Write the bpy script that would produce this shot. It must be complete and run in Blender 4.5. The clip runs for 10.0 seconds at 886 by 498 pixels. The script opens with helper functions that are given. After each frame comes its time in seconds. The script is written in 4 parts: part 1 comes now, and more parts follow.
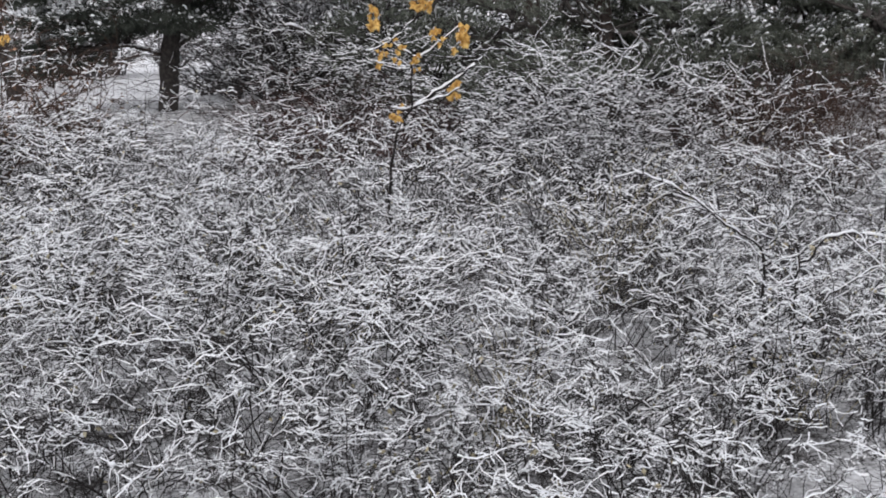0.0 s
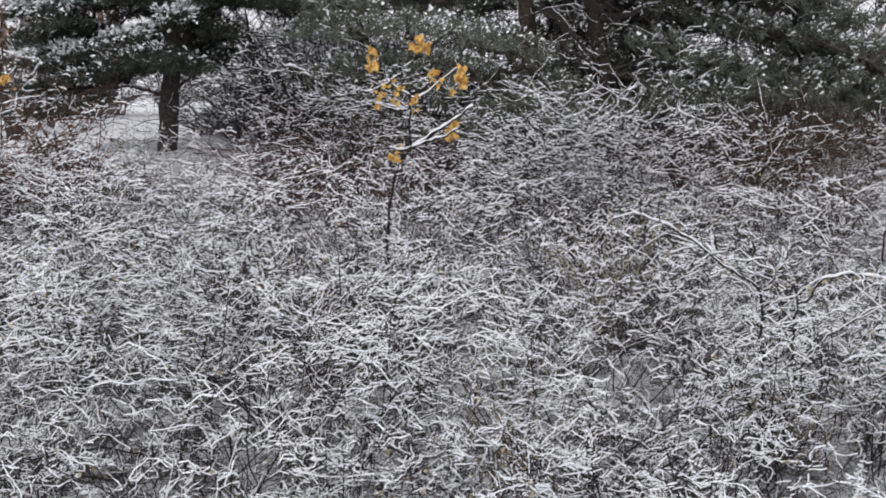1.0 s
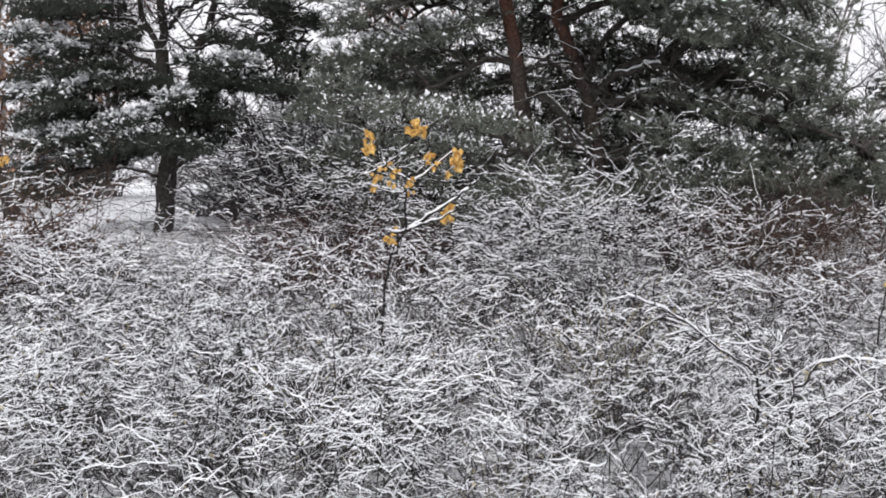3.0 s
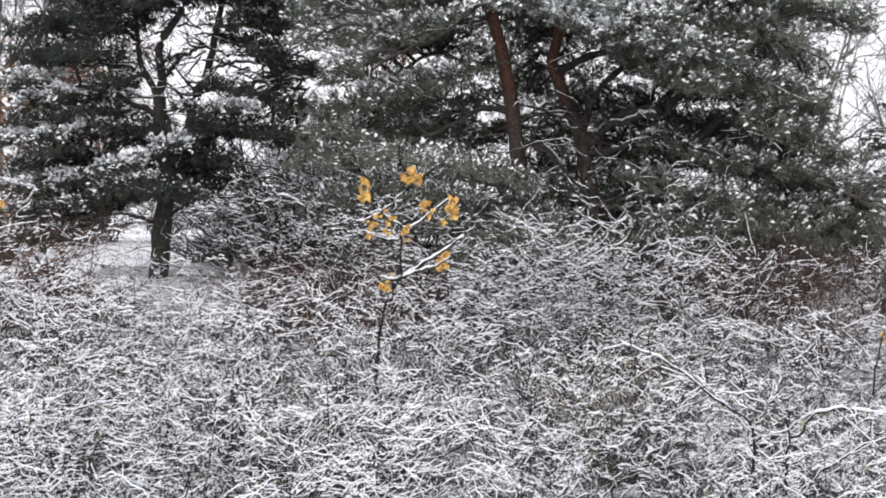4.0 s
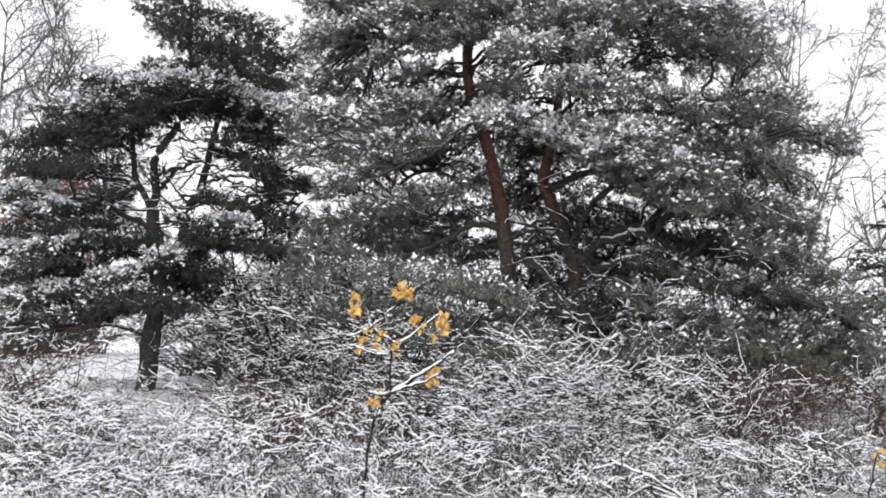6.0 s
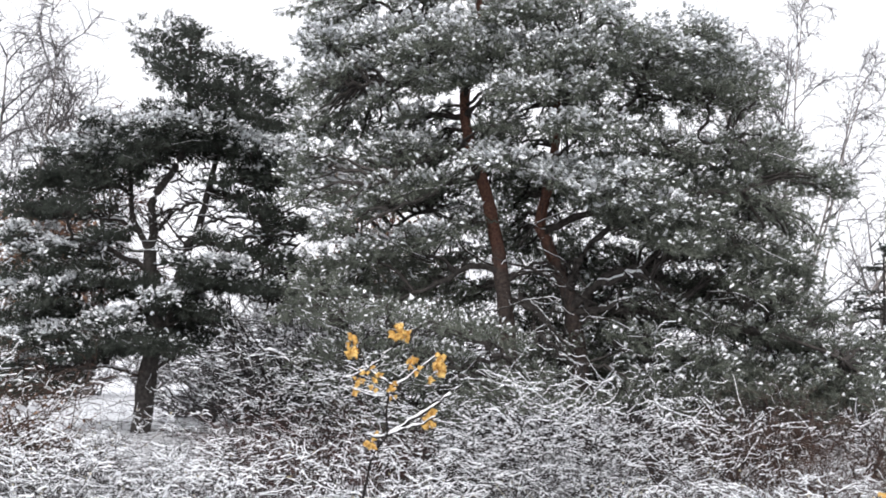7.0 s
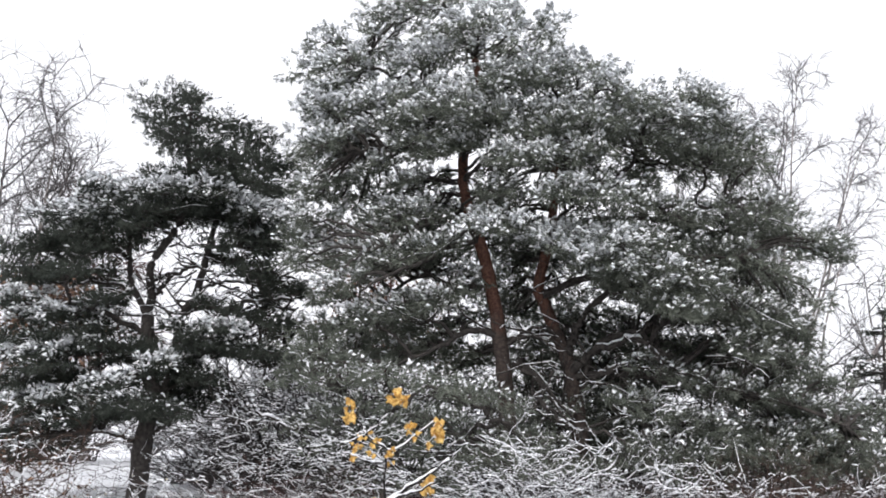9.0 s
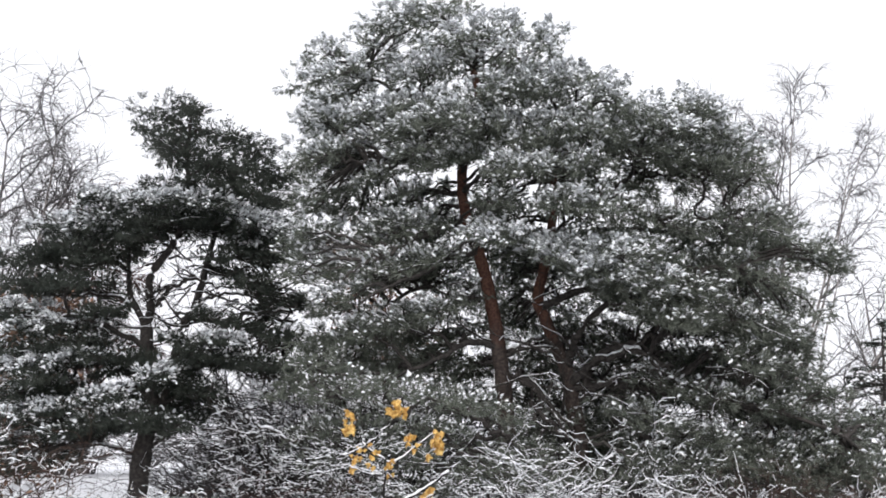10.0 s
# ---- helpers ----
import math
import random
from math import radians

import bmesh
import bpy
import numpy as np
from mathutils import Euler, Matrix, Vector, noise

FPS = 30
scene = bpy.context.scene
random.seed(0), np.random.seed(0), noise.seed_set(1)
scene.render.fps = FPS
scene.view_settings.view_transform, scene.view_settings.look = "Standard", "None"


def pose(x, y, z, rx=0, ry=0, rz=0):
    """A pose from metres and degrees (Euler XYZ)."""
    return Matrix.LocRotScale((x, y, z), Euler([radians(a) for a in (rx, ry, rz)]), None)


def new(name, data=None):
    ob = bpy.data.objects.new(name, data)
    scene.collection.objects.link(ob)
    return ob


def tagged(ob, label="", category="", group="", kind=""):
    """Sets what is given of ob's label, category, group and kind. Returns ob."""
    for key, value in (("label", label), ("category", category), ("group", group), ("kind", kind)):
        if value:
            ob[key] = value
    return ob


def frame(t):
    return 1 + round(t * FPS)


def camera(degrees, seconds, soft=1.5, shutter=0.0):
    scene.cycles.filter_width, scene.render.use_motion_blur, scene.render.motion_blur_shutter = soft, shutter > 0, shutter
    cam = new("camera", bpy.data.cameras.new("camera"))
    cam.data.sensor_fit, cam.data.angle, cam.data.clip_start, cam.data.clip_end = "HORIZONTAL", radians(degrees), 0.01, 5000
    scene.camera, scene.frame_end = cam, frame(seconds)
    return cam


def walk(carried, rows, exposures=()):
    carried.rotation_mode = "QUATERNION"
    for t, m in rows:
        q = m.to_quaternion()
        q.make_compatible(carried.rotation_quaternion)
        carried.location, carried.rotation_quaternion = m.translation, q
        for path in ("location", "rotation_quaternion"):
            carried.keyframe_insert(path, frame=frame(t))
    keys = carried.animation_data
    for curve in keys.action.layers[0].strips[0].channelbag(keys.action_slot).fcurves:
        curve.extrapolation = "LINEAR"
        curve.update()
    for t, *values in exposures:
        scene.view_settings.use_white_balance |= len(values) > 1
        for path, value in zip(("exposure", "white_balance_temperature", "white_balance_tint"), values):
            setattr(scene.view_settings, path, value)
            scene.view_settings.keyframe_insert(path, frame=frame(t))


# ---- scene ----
# The camera stands on the spot and tilts up from the shrubs to the tree tops.
EYE = 1.7
cam = camera(42.0, 10.0, soft=1.75, shutter=0.3)
ROWS = [  # seconds, yaw, pitch, roll
    (0.0, 0.000, -11.647, -0.500), (0.5, -0.057, -10.651, -0.419), (1.0, -0.121, -9.659, -0.328),
    (1.5, -0.175, -8.655, -0.270), (2.0, -0.231, -7.635, -0.250), (2.5, -0.288, -6.638, -0.184),
    (4.0, -0.613, -3.228, 0.304), (4.5, -0.741, -1.925, 0.522), (5.0, -0.866, -0.495, 0.710),
    (5.5, -0.950, 1.039, 0.816), (6.0, -1.015, 2.502, 0.926), (7.5, -1.143, 5.369, 1.043),
    (8.0, -1.143, 6.180, 1.053), (8.5, -1.151, 6.982, 1.054), (9.0, -1.147, 7.756, 1.026),
    (9.5, -1.142, 8.229, 0.989), (10.0, -1.181, 8.337, 0.926),
]
EXPOSURE = ((0.0, -0.22, 6340, 13), (2.5, 0.02, 6390, 13), (6.0, 0.45, 6340, 12), (8.0, 0.48, 6320, 12), (9.5, 0.28, 6320, 12), (10.0, 0.24, 6320, 12))
walk(cam, [(t, pose(0, 0, EYE, 90 + pitch, 0, yaw) @ pose(0, 0, 0, 0, 0, roll)) for t, yaw, pitch, roll in ROWS], EXPOSURE)

# ---- world and sun: a bright overcast winter sky ----
SUN_UP, SUN_ROUND = radians(48), radians(200)
world = bpy.data.worlds.new("overcast_sky")
scene.world = world
world.use_nodes = True
wn, wl = world.node_tree.nodes, world.node_tree.links
wn.clear()
sky = wn.new("ShaderNodeTexSky")
sky.sky_type, sky.sun_disc = "NISHITA", False
sky.sun_elevation, sky.sun_rotation = SUN_UP, SUN_ROUND
sky.dust_density = 6.0
grey = wn.new("ShaderNodeHueSaturation")
grey.inputs["Saturation"].default_value = 0.12
cloud = wn.new("ShaderNodeMix")
cloud.data_type = "RGBA"
cloud.inputs["Factor"].default_value = 0.75
cloud.inputs["B"].default_value = (11.9, 11.9, 12.2, 1)
back = wn.new("ShaderNodeBackground")
back.inputs["Strength"].default_value = 0.1
wout = wn.new("ShaderNodeOutputWorld")
wl.new(sky.outputs["Color"], grey.inputs["Color"])
wl.new(grey.outputs["Color"], cloud.inputs["A"])
wl.new(cloud.outputs["Result"], back.inputs["Color"])
wl.new(back.outputs["Background"], wout.inputs["Surface"])
sun = new("sun", bpy.data.lights.new("sun", "SUN"))
sun.data.energy, sun.data.angle, sun.data.color = 1.1, radians(25), (1.0, 0.97, 0.93)
sun.matrix_world = pose(0, 0, 30, math.degrees(SUN_UP) - 90, 0, -200)


# ---- materials ----
def material(name, dark, light, scale=8.0, rough=0.85, detail=6.0, bump=0.0, spread=0.0, lift=(0.35, 0.65), fine=0.0, through_light=0.0):
    """A noise-varied surface. spread: how much whole pieces differ; fine: a second, smaller grain; through_light: the share that thin needles and leaves let through."""
    m = bpy.data.materials.new(name)
    m.use_nodes = True
    n, l = m.node_tree.nodes, m.node_tree.links
    b = n["Principled BSDF"]
    b.inputs["Roughness"].default_value = rough
    b.inputs["Specular IOR Level"].default_value = 0.25
    geo = n.new("ShaderNodeNewGeometry")
    tex = n.new("ShaderNodeTexNoise")
    tex.inputs["Scale"].default_value, tex.inputs["Detail"].default_value = scale, detail
    l.new(geo.outputs["Position"], tex.inputs["Vector"])
    ramp = n.new("ShaderNodeValToRGB")
    ramp.color_ramp.elements[0].position, ramp.color_ramp.elements[1].position = lift
    ramp.color_ramp.elements[0].color, ramp.color_ramp.elements[1].color = (*dark, 1), (*light, 1)
    l.new(tex.outputs["Fac"], ramp.inputs["Fac"])
    colour = ramp.outputs["Color"]
    if spread:
        hsv = n.new("ShaderNodeHueSaturation")
        to = n.new("ShaderNodeMapRange")
        to.inputs["To Min"].default_value, to.inputs["To Max"].default_value = 1 - spread, 1 + spread
        l.new(geo.outputs["Random Per Island"], to.inputs["Value"])
        l.new(to.outputs["Result"], hsv.inputs["Value"])
        l.new(colour, hsv.inputs["Color"])
        colour = hsv.outputs["Color"]
    l.new(colour, b.inputs["Base Color"])
    if bump:
        grain = n.new("ShaderNodeTexNoise")
        grain.inputs["Scale"].default_value = fine or scale * 5
        l.new(geo.outputs["Position"], grain.inputs["Vector"])
        bp = n.new("ShaderNodeBump")
        bp.inputs["Strength"].default_value, bp.inputs["Distance"].default_value = bump, 0.02
        l.new(grain.outputs["Fac"], bp.inputs["Height"])
        l.new(bp.outputs["Normal"], b.inputs["Normal"])
    if through_light:
        thin = n.new("ShaderNodeBsdfTranslucent")
        l.new(colour, thin.inputs["Color"])
        both = n.new("ShaderNodeMixShader")
        both.inputs["Fac"].default_value = through_light
        l.new(b.outputs["BSDF"], both.inputs[1])
        l.new(thin.outputs["BSDF"], both.inputs[2])
        l.new(both.outputs["Shader"], n["Material Output"].inputs["Surface"])
    return m


def pine_bark(name, low, high, turn_at, over):
    """Grey-brown plates low on the stem that turn to thin orange bark higher up, as on a Scots pine."""
    m = material(name, low[0], low[1], 22, 0.9, bump=0.8, fine=45)
    n, l = m.node_tree.nodes, m.node_tree.links
    b = n["Principled BSDF"]
    was = b.inputs["Base Color"].links[0].from_socket
    geo = n.new("ShaderNodeNewGeometry")
    xyz = n.new("ShaderNodeSeparateXYZ")
    l.new(geo.outputs["Position"], xyz.inputs["Vector"])
    patch = n.new("ShaderNodeTexNoise")
    patch.inputs["Scale"].default_value = 5
    l.new(geo.outputs["Position"], patch.inputs["Vector"])
    add = n.new("ShaderNodeMath")
    add.operation = "ADD"
    l.new(xyz.outputs["Z"], add.inputs[0])
    l.new(patch.outputs["Fac"], add.inputs[1])
    to = n.new("ShaderNodeMapRange")
    to.inputs["From Min"].default_value, to.inputs["From Max"].default_value = turn_at, turn_at + over
    l.new(add.outputs["Value"], to.inputs["Value"])
    flake = n.new("ShaderNodeTexNoise")
    flake.inputs["Scale"].default_value = 30
    l.new(geo.outputs["Position"], flake.inputs["Vector"])
    ramp = n.new("ShaderNodeValToRGB")
    ramp.color_ramp.elements[0].position, ramp.color_ramp.elements[1].position = 0.35, 0.65
    ramp.color_ramp.elements[0].color, ramp.color_ramp.elements[1].color = (*high[0], 1), (*high[1], 1)
    l.new(flake.outputs["Fac"], ramp.inputs["Fac"])
    mix = n.new("ShaderNodeMix")
    mix.data_type = "RGBA"
    l.new(to.outputs["Result"], mix.inputs["Factor"])
    l.new(was, mix.inputs["A"])
    l.new(ramp.outputs["Color"], mix.inputs["B"])
    l.new(mix.outputs["Result"], b.inputs["Base Color"])
    return m


SNOW = material("fresh_snow", (0.80, 0.82, 0.85), (0.90, 0.91, 0.92), 14, 0.6, bump=0.15, fine=60)
TWIG = material("dark_twig_bark", (0.009, 0.008, 0.008), (0.036, 0.031, 0.030), 30, spread=0.4)
TWIG_RED = material("red_brown_twig_bark", (0.035, 0.016, 0.014), (0.09, 0.042, 0.034), 20, spread=0.4)
HEDGE = material("rust_brown_stems", (0.024, 0.014, 0.011), (0.085, 0.050, 0.036), 9, spread=0.45)
TWIG_GREY = material("grey_birch_twig", (0.07, 0.066, 0.066), (0.15, 0.142, 0.142), 10, spread=0.3)
BARK_DARK = material("black_brown_pine_bark", (0.030, 0.027, 0.025), (0.075, 0.066, 0.060), 18, 0.9, bump=0.9, fine=40)
BARK_PINE = pine_bark("scots_pine_bark", ((0.03, 0.024, 0.022), (0.085, 0.065, 0.055)), ((0.068, 0.034, 0.026), (0.15, 0.075, 0.053)), 3.35, 0.6)
BARK_GREY = material("dark_grey_limb_bark", (0.028, 0.026, 0.026), (0.085, 0.08, 0.08), 9, bump=0.2)
BARK_BIRCH = material("grey_birch_bark", (0.12, 0.105, 0.10), (0.36, 0.33, 0.31), 6, bump=0.3)
NEEDLE = material("grey_green_pine_needles", (0.122, 0.135, 0.110), (0.205, 0.221, 0.182), 2.5, 0.7, spread=0.35, through_light=0.4)
NEEDLE_DARK = material("dark_green_pine_needles", (0.034, 0.041, 0.034), (0.074, 0.084, 0.068), 2.5, 0.7, spread=0.35, through_light=0.25)
FROST = material("snow_dusted_needles", (0.42, 0.44, 0.435), (0.76, 0.78, 0.78), 20, 0.75, spread=0.25, through_light=0.35)
LEAF_GOLD = material("golden_maple_leaf", (0.40, 0.20, 0.045), (0.90, 0.66, 0.24), 45, 0.6, spread=0.5, through_light=0.3)
LEAF_RUST = material("rust_brown_dead_leaf", (0.13, 0.082, 0.058), (0.34, 0.21, 0.14), 12, 0.8, spread=0.4)
STRAW = material("bleached_straw", (0.26, 0.23, 0.15), (0.45, 0.41, 0.29), 15, 0.8, spread=0.3)


def ground_material():
    """Thin snow over dark litter: whole in the open, broken under the shrubs, with part of their shade put into the
    mix.
    """
    m = bpy.data.materials.new("thin_snow_over_leaf_litter")
    m.use_nodes = True
    n, l = m.node_tree.nodes, m.node_tree.links
    b = n["Principled BSDF"]
    b.inputs["Roughness"].default_value = 0.8
    geo = n.new("ShaderNodeNewGeometry")
    big = n.new("ShaderNodeTexNoise")
    big.inputs["Scale"].default_value, big.inputs["Detail"].default_value = 3.5, 8
    small = n.new("ShaderNodeTexNoise")
    small.inputs["Scale"].default_value, small.inputs["Detail"].default_value = 38, 4
    for t in (big, small):
        l.new(geo.outputs["Position"], t.inputs["Vector"])
    mid = n.new("ShaderNodeMix")
    mid.inputs["Factor"].default_value = 0.4
    l.new(big.outputs["Fac"], mid.inputs["A"])
    l.new(small.outputs["Fac"], mid.inputs["B"])
    cover = n.new("ShaderNodeMapRange")
    cover.inputs["From Min"].default_value, cover.inputs["From Max"].default_value = 0.34, 0.62
    xyz = n.new("ShaderNodeSeparateXYZ")
    l.new(geo.outputs["Position"], xyz.inputs["Vector"])
    shelter_shade = n.new("ShaderNodeMapRange")  # less snow under shrubs and pines, partly to paint in their shade
    shelter_shade.inputs["From Min"].default_value, shelter_shade.inputs["From Max"].default_value = 18.0, 22.0
    shelter_shade.inputs["To Min"].default_value, shelter_shade.inputs["To Max"].default_value = -0.03, 0.16
    beside = n.new("ShaderNodeMapRange")  # the pines stand to the right of the open snow
    beside.inputs["From Min"].default_value, beside.inputs["From Max"].default_value = -5.2, 0.0
    beside.inputs["To Min"].default_value, beside.inputs["To Max"].default_value = 0.0, -13.0
    l.new(xyz.outputs["X"], beside.inputs["Value"])
    open_ground = n.new("ShaderNodeMath")
    open_ground.operation = "ADD"
    l.new(xyz.outputs["Y"], open_ground.inputs[0])
    l.new(beside.outputs["Result"], open_ground.inputs[1])
    l.new(open_ground.outputs["Value"], shelter_shade.inputs["Value"])
    total = n.new("ShaderNodeMath")
    total.operation = "ADD"
    l.new(mid.outputs["Result"], total.inputs[0])
    l.new(shelter_shade.outputs["Result"], total.inputs[1])
    l.new(total.outputs["Value"], cover.inputs["Value"])
    litter = n.new("ShaderNodeValToRGB")
    litter.color_ramp.elements[0].color, litter.color_ramp.elements[1].color = (0.022, 0.020, 0.019, 1), (0.070, 0.064, 0.060, 1)
    l.new(small.outputs["Fac"], litter.inputs["Fac"])
    mix = n.new("ShaderNodeMix")
    mix.data_type = "RGBA"
    mix.inputs["B"].default_value = (0.80, 0.81, 0.83, 1)
    l.new(cover.outputs["Result"], mix.inputs["Factor"])
    l.new(litter.outputs["Color"], mix.inputs["A"])
    l.new(mix.outputs["Result"], b.inputs["Base Color"])
    bp = n.new("ShaderNodeBump")
    bp.inputs["Strength"].default_value, bp.inputs["Distance"].default_value = 0.5, 0.03
    l.new(mid.outputs["Result"], bp.inputs["Height"])
    l.new(bp.outputs["Normal"], b.inputs["Normal"])
    return m


GROUND = ground_material()


# ---- mesh tools ----
class Heap:
    """Collects vertices and faces with a material slot each, and becomes one mesh."""

    def __init__(self):
        self.v, self.f, self.count = [], [], 0

    def add(self, verts, faces, slot=0):
        if len(verts) == 0:
            return
        self.v.append(np.asarray(verts, np.float32).reshape(-1, 3))
        self.f.append((np.asarray(faces, np.int32) + self.count, slot))
        self.count += len(self.v[-1])

    def mesh(self, name, mats, smooth=True):
        me = bpy.data.meshes.new(name)
        v = np.concatenate(self.v)
        loops = np.concatenate([f.ravel() for f, _ in self.f])
        sizes = np.concatenate([np.full(len(f), f.shape[1], np.int32) for f, _ in self.f])
        slots = np.concatenate([np.full(len(f), s, np.int32) for f, s in self.f])
        me.vertices.add(len(v))
        me.vertices.foreach_set("co", v.ravel())
        me.loops.add(len(loops))
        me.loops.foreach_set("vertex_index", loops)
        me.polygons.add(len(sizes))
        me.polygons.foreach_set("loop_start", np.concatenate(([0], np.cumsum(sizes)[:-1])).astype(np.int32))
        me.polygons.foreach_set("material_index", slots)
        me.polygons.foreach_set("use_smooth", np.full(len(sizes), smooth))
        for m in mats:
            me.materials.append(m)
        me.update(calc_edges=True)
        return me


def part(name, heap, mats, parent, label="", smooth=True, kind=""):
    """Links a heap as one mesh object under a thing, in the thing's own space."""
    if not heap.v:
        return None
    ob = new(name, heap.mesh(name, mats if isinstance(mats, (list, tuple)) else [mats], smooth))
    ob.parent = parent
    return tagged(ob, label, "", "", kind)


def thing(name, at, label, category, group="", kind=""):
    ob = new(name)
    ob.location = at
    ob.empty_display_size = 0.2
    return tagged(ob, label, category, group, kind)


def unit(v):
    return v / np.maximum(np.linalg.norm(v, axis=-1, keepdims=True), 1e-9)


def tube(heap, paths, radii, sides=4, slot=0):
    """Tubes along N polylines of K points each."""
    paths, radii = np.asarray(paths, float), np.asarray(radii, float)
    if len(paths) == 0:
        return
    n, k, _ = paths.shape
    t = unit(np.gradient(paths, axis=1))
    ref = np.where(np.abs(t[..., 2:3]) < 0.9, np.array([0, 0, 1.0]), np.array([1.0, 0, 0]))
    u = unit(np.cross(t, ref))
    w = np.cross(u, t)
    a = np.arange(sides) / sides * 2 * np.pi + np.pi / 2
    v = paths[:, :, None] + radii[:, :, None, None] * (np.cos(a)[:, None] * u[:, :, None] + np.sin(a)[:, None] * w[:, :, None])
    idx = np.arange(n * k * sides).reshape(n, k, sides)
    nxt = np.roll(idx, -1, axis=2)
    quads = np.stack([idx[:, :-1], nxt[:, :-1], nxt[:, 1:], idx[:, 1:]], -1).reshape(-1, 4)
    heap.add(v, quads, slot)


def snow_on(heap, paths, radii, thick, rng, cover=0.85, sides=3, slot=0):
    """A ridge of snow along the top of each twig, thinner where it is steep, broken here and there."""
    if len(paths) == 0:
        return
    t = unit(np.gradient(paths, axis=1))
    flat = np.sqrt(np.clip(1 - t[..., 2] ** 2, 0, 1)) ** 1.5
    lay = rng.uniform(0.55, 1.25, radii.shape) * flat
    lay *= rng.random((len(paths), 1)) < cover
    lay[rng.random(radii.shape) < 0.10] *= 0.25
    r = thick * lay
    up = paths.copy()
    up[..., 2] += radii * 0.6 + r * 0.55
    keep = r.max(axis=1) > thick * 0.2
    tube(heap, up[keep], r[keep] + 1e-4, sides, slot)


def twig3(heap, paths, radii, load, slots=(0, 1), ridge=False):
    """Fine three-sided twigs. Where load is above 0 a ridge of snow that high stands on the bark; the underside stays bare."""
    if len(paths) == 0:
        return
    n, k, _ = paths.shape
    t = unit(np.gradient(paths, axis=1))
    ref = np.where(np.abs(t[..., 2:3]) < 0.9, np.array([0, 0, 1.0]), np.array([1.0, 0, 0]))
    u = unit(np.cross(t, ref))
    w = np.cross(u, t)
    load = load * np.sqrt(np.clip(1 - t[..., 2] ** 2, 0, 1))
    wide = (radii + load * 0.42)[..., None]
    top = (radii + load * 0.95)[..., None]
    v = np.stack([paths + w * top, paths - u * wide - w * radii[..., None] * 0.6, paths + u * wide - w * radii[..., None] * 0.6], axis=2)
    idx = np.arange(n * k * 3).reshape(n, k, 3)
    nxt = np.roll(idx, -1, axis=2)
    quads = np.stack([idx[:, :-1], nxt[:, :-1], nxt[:, 1:], idx[:, 1:]], -1)
    white = np.zeros(quads.shape[:3], bool)
    white[:, :, 0] = white[:, :, 2] = load[:, :-1] > 0.0006
    if ridge:
        quads, white = quads[:, :, [0, 2]], white[:, :, [0, 2]]
    heap.add(v, quads[~white].reshape(-1, 4), slots[0])
    if white.any():
        heap.f.append((quads[white].reshape(-1, 4).astype(np.int32) + heap.count - n * k * 3, slots[1]))


def grow(starts, ways, lengths, k, wiggle, up, rng):
    """Wandering shoots: each step turns a little at random and by the pull `up`."""
    starts, d = np.asarray(starts, float), unit(np.asarray(ways, float))
    out = [starts]
    step = (np.asarray(lengths, float) / (k - 1))[:, None]
    for i in range(k - 1):
        d = d + rng.normal(0, wiggle, d.shape)
        d[:, 2] += up
        d = unit(d)
        out.append(out[-1] + d * step)
    return np.stack(out, axis=1)


def shoots(paths, each, lo, hi, angles, rng, flat=1.0):
    """Starting points and directions of side shoots along the given paths."""
    n, k, _ = paths.shape
    who = np.repeat(np.arange(n), each)
    s = rng.uniform(lo, hi, len(who)) * (k - 1)
    i = np.minimum(s.astype(int), k - 2)
    f = (s - i)[:, None]
    at = paths[who, i] * (1 - f) + paths[who, i + 1] * f
    t = unit(paths[who, i + 1] - paths[who, i])
    side = unit(np.cross(t, rng.normal(0, 1, t.shape)))
    a = np.radians(rng.uniform(*angles, len(who)))[:, None]
    way = np.cos(a) * t + np.sin(a) * side
    way[:, 2] *= flat
    return at, unit(way), s / (k - 1), who


def taper(n, k, r0, r1):
    return np.broadcast_to(np.linspace(1, 0, k) * (np.reshape(r0, (-1, 1)) - r1) + r1, (n, k)).copy()


LUMP = np.array([(0.8, 0.35, 0), (-0.35, 0.8, 0), (-0.8, -0.35, 0), (0.35, -0.8, 0), (0.1, 0, 1), (0, 0.1, -0.8)])
CAP_F = np.array([(i, (i + 1) % 4, 4) for i in range(4)])
LUMP_F = np.array([(i, (i + 1) % 4, 4) for i in range(4)] + [((i + 1) % 4, i, 5) for i in range(4)])


def lumps(heap, at, along, size, rng, slot=0, faces=LUMP_F):
    """Small uneven lumps, longer along their twig. size: (N, 3) half-axes along, across and up."""
    n = len(at)
    if n == 0:
        return
    flat = np.asarray(along, float).copy()
    flat[:, 2] *= 0.5
    x = unit(flat)
    y = unit(np.cross(np.array([0, 0, 1.0]), x) + 1e-6)
    z = np.cross(x, y)
    p = LUMP[None] * rng.uniform(0.8, 1.25, (n, 6, 1))
    v = at[:, None] + p[..., :1] * size[:, None, :1] * x[:, None] + p[..., 1:2] * size[:, None, 1:2] * y[:, None] + p[..., 2:] * size[:, None, 2:] * z[:, None]
    heap.add(v, (np.arange(n)[:, None, None] * 6 + faces[None]).reshape(-1, 3), slot)


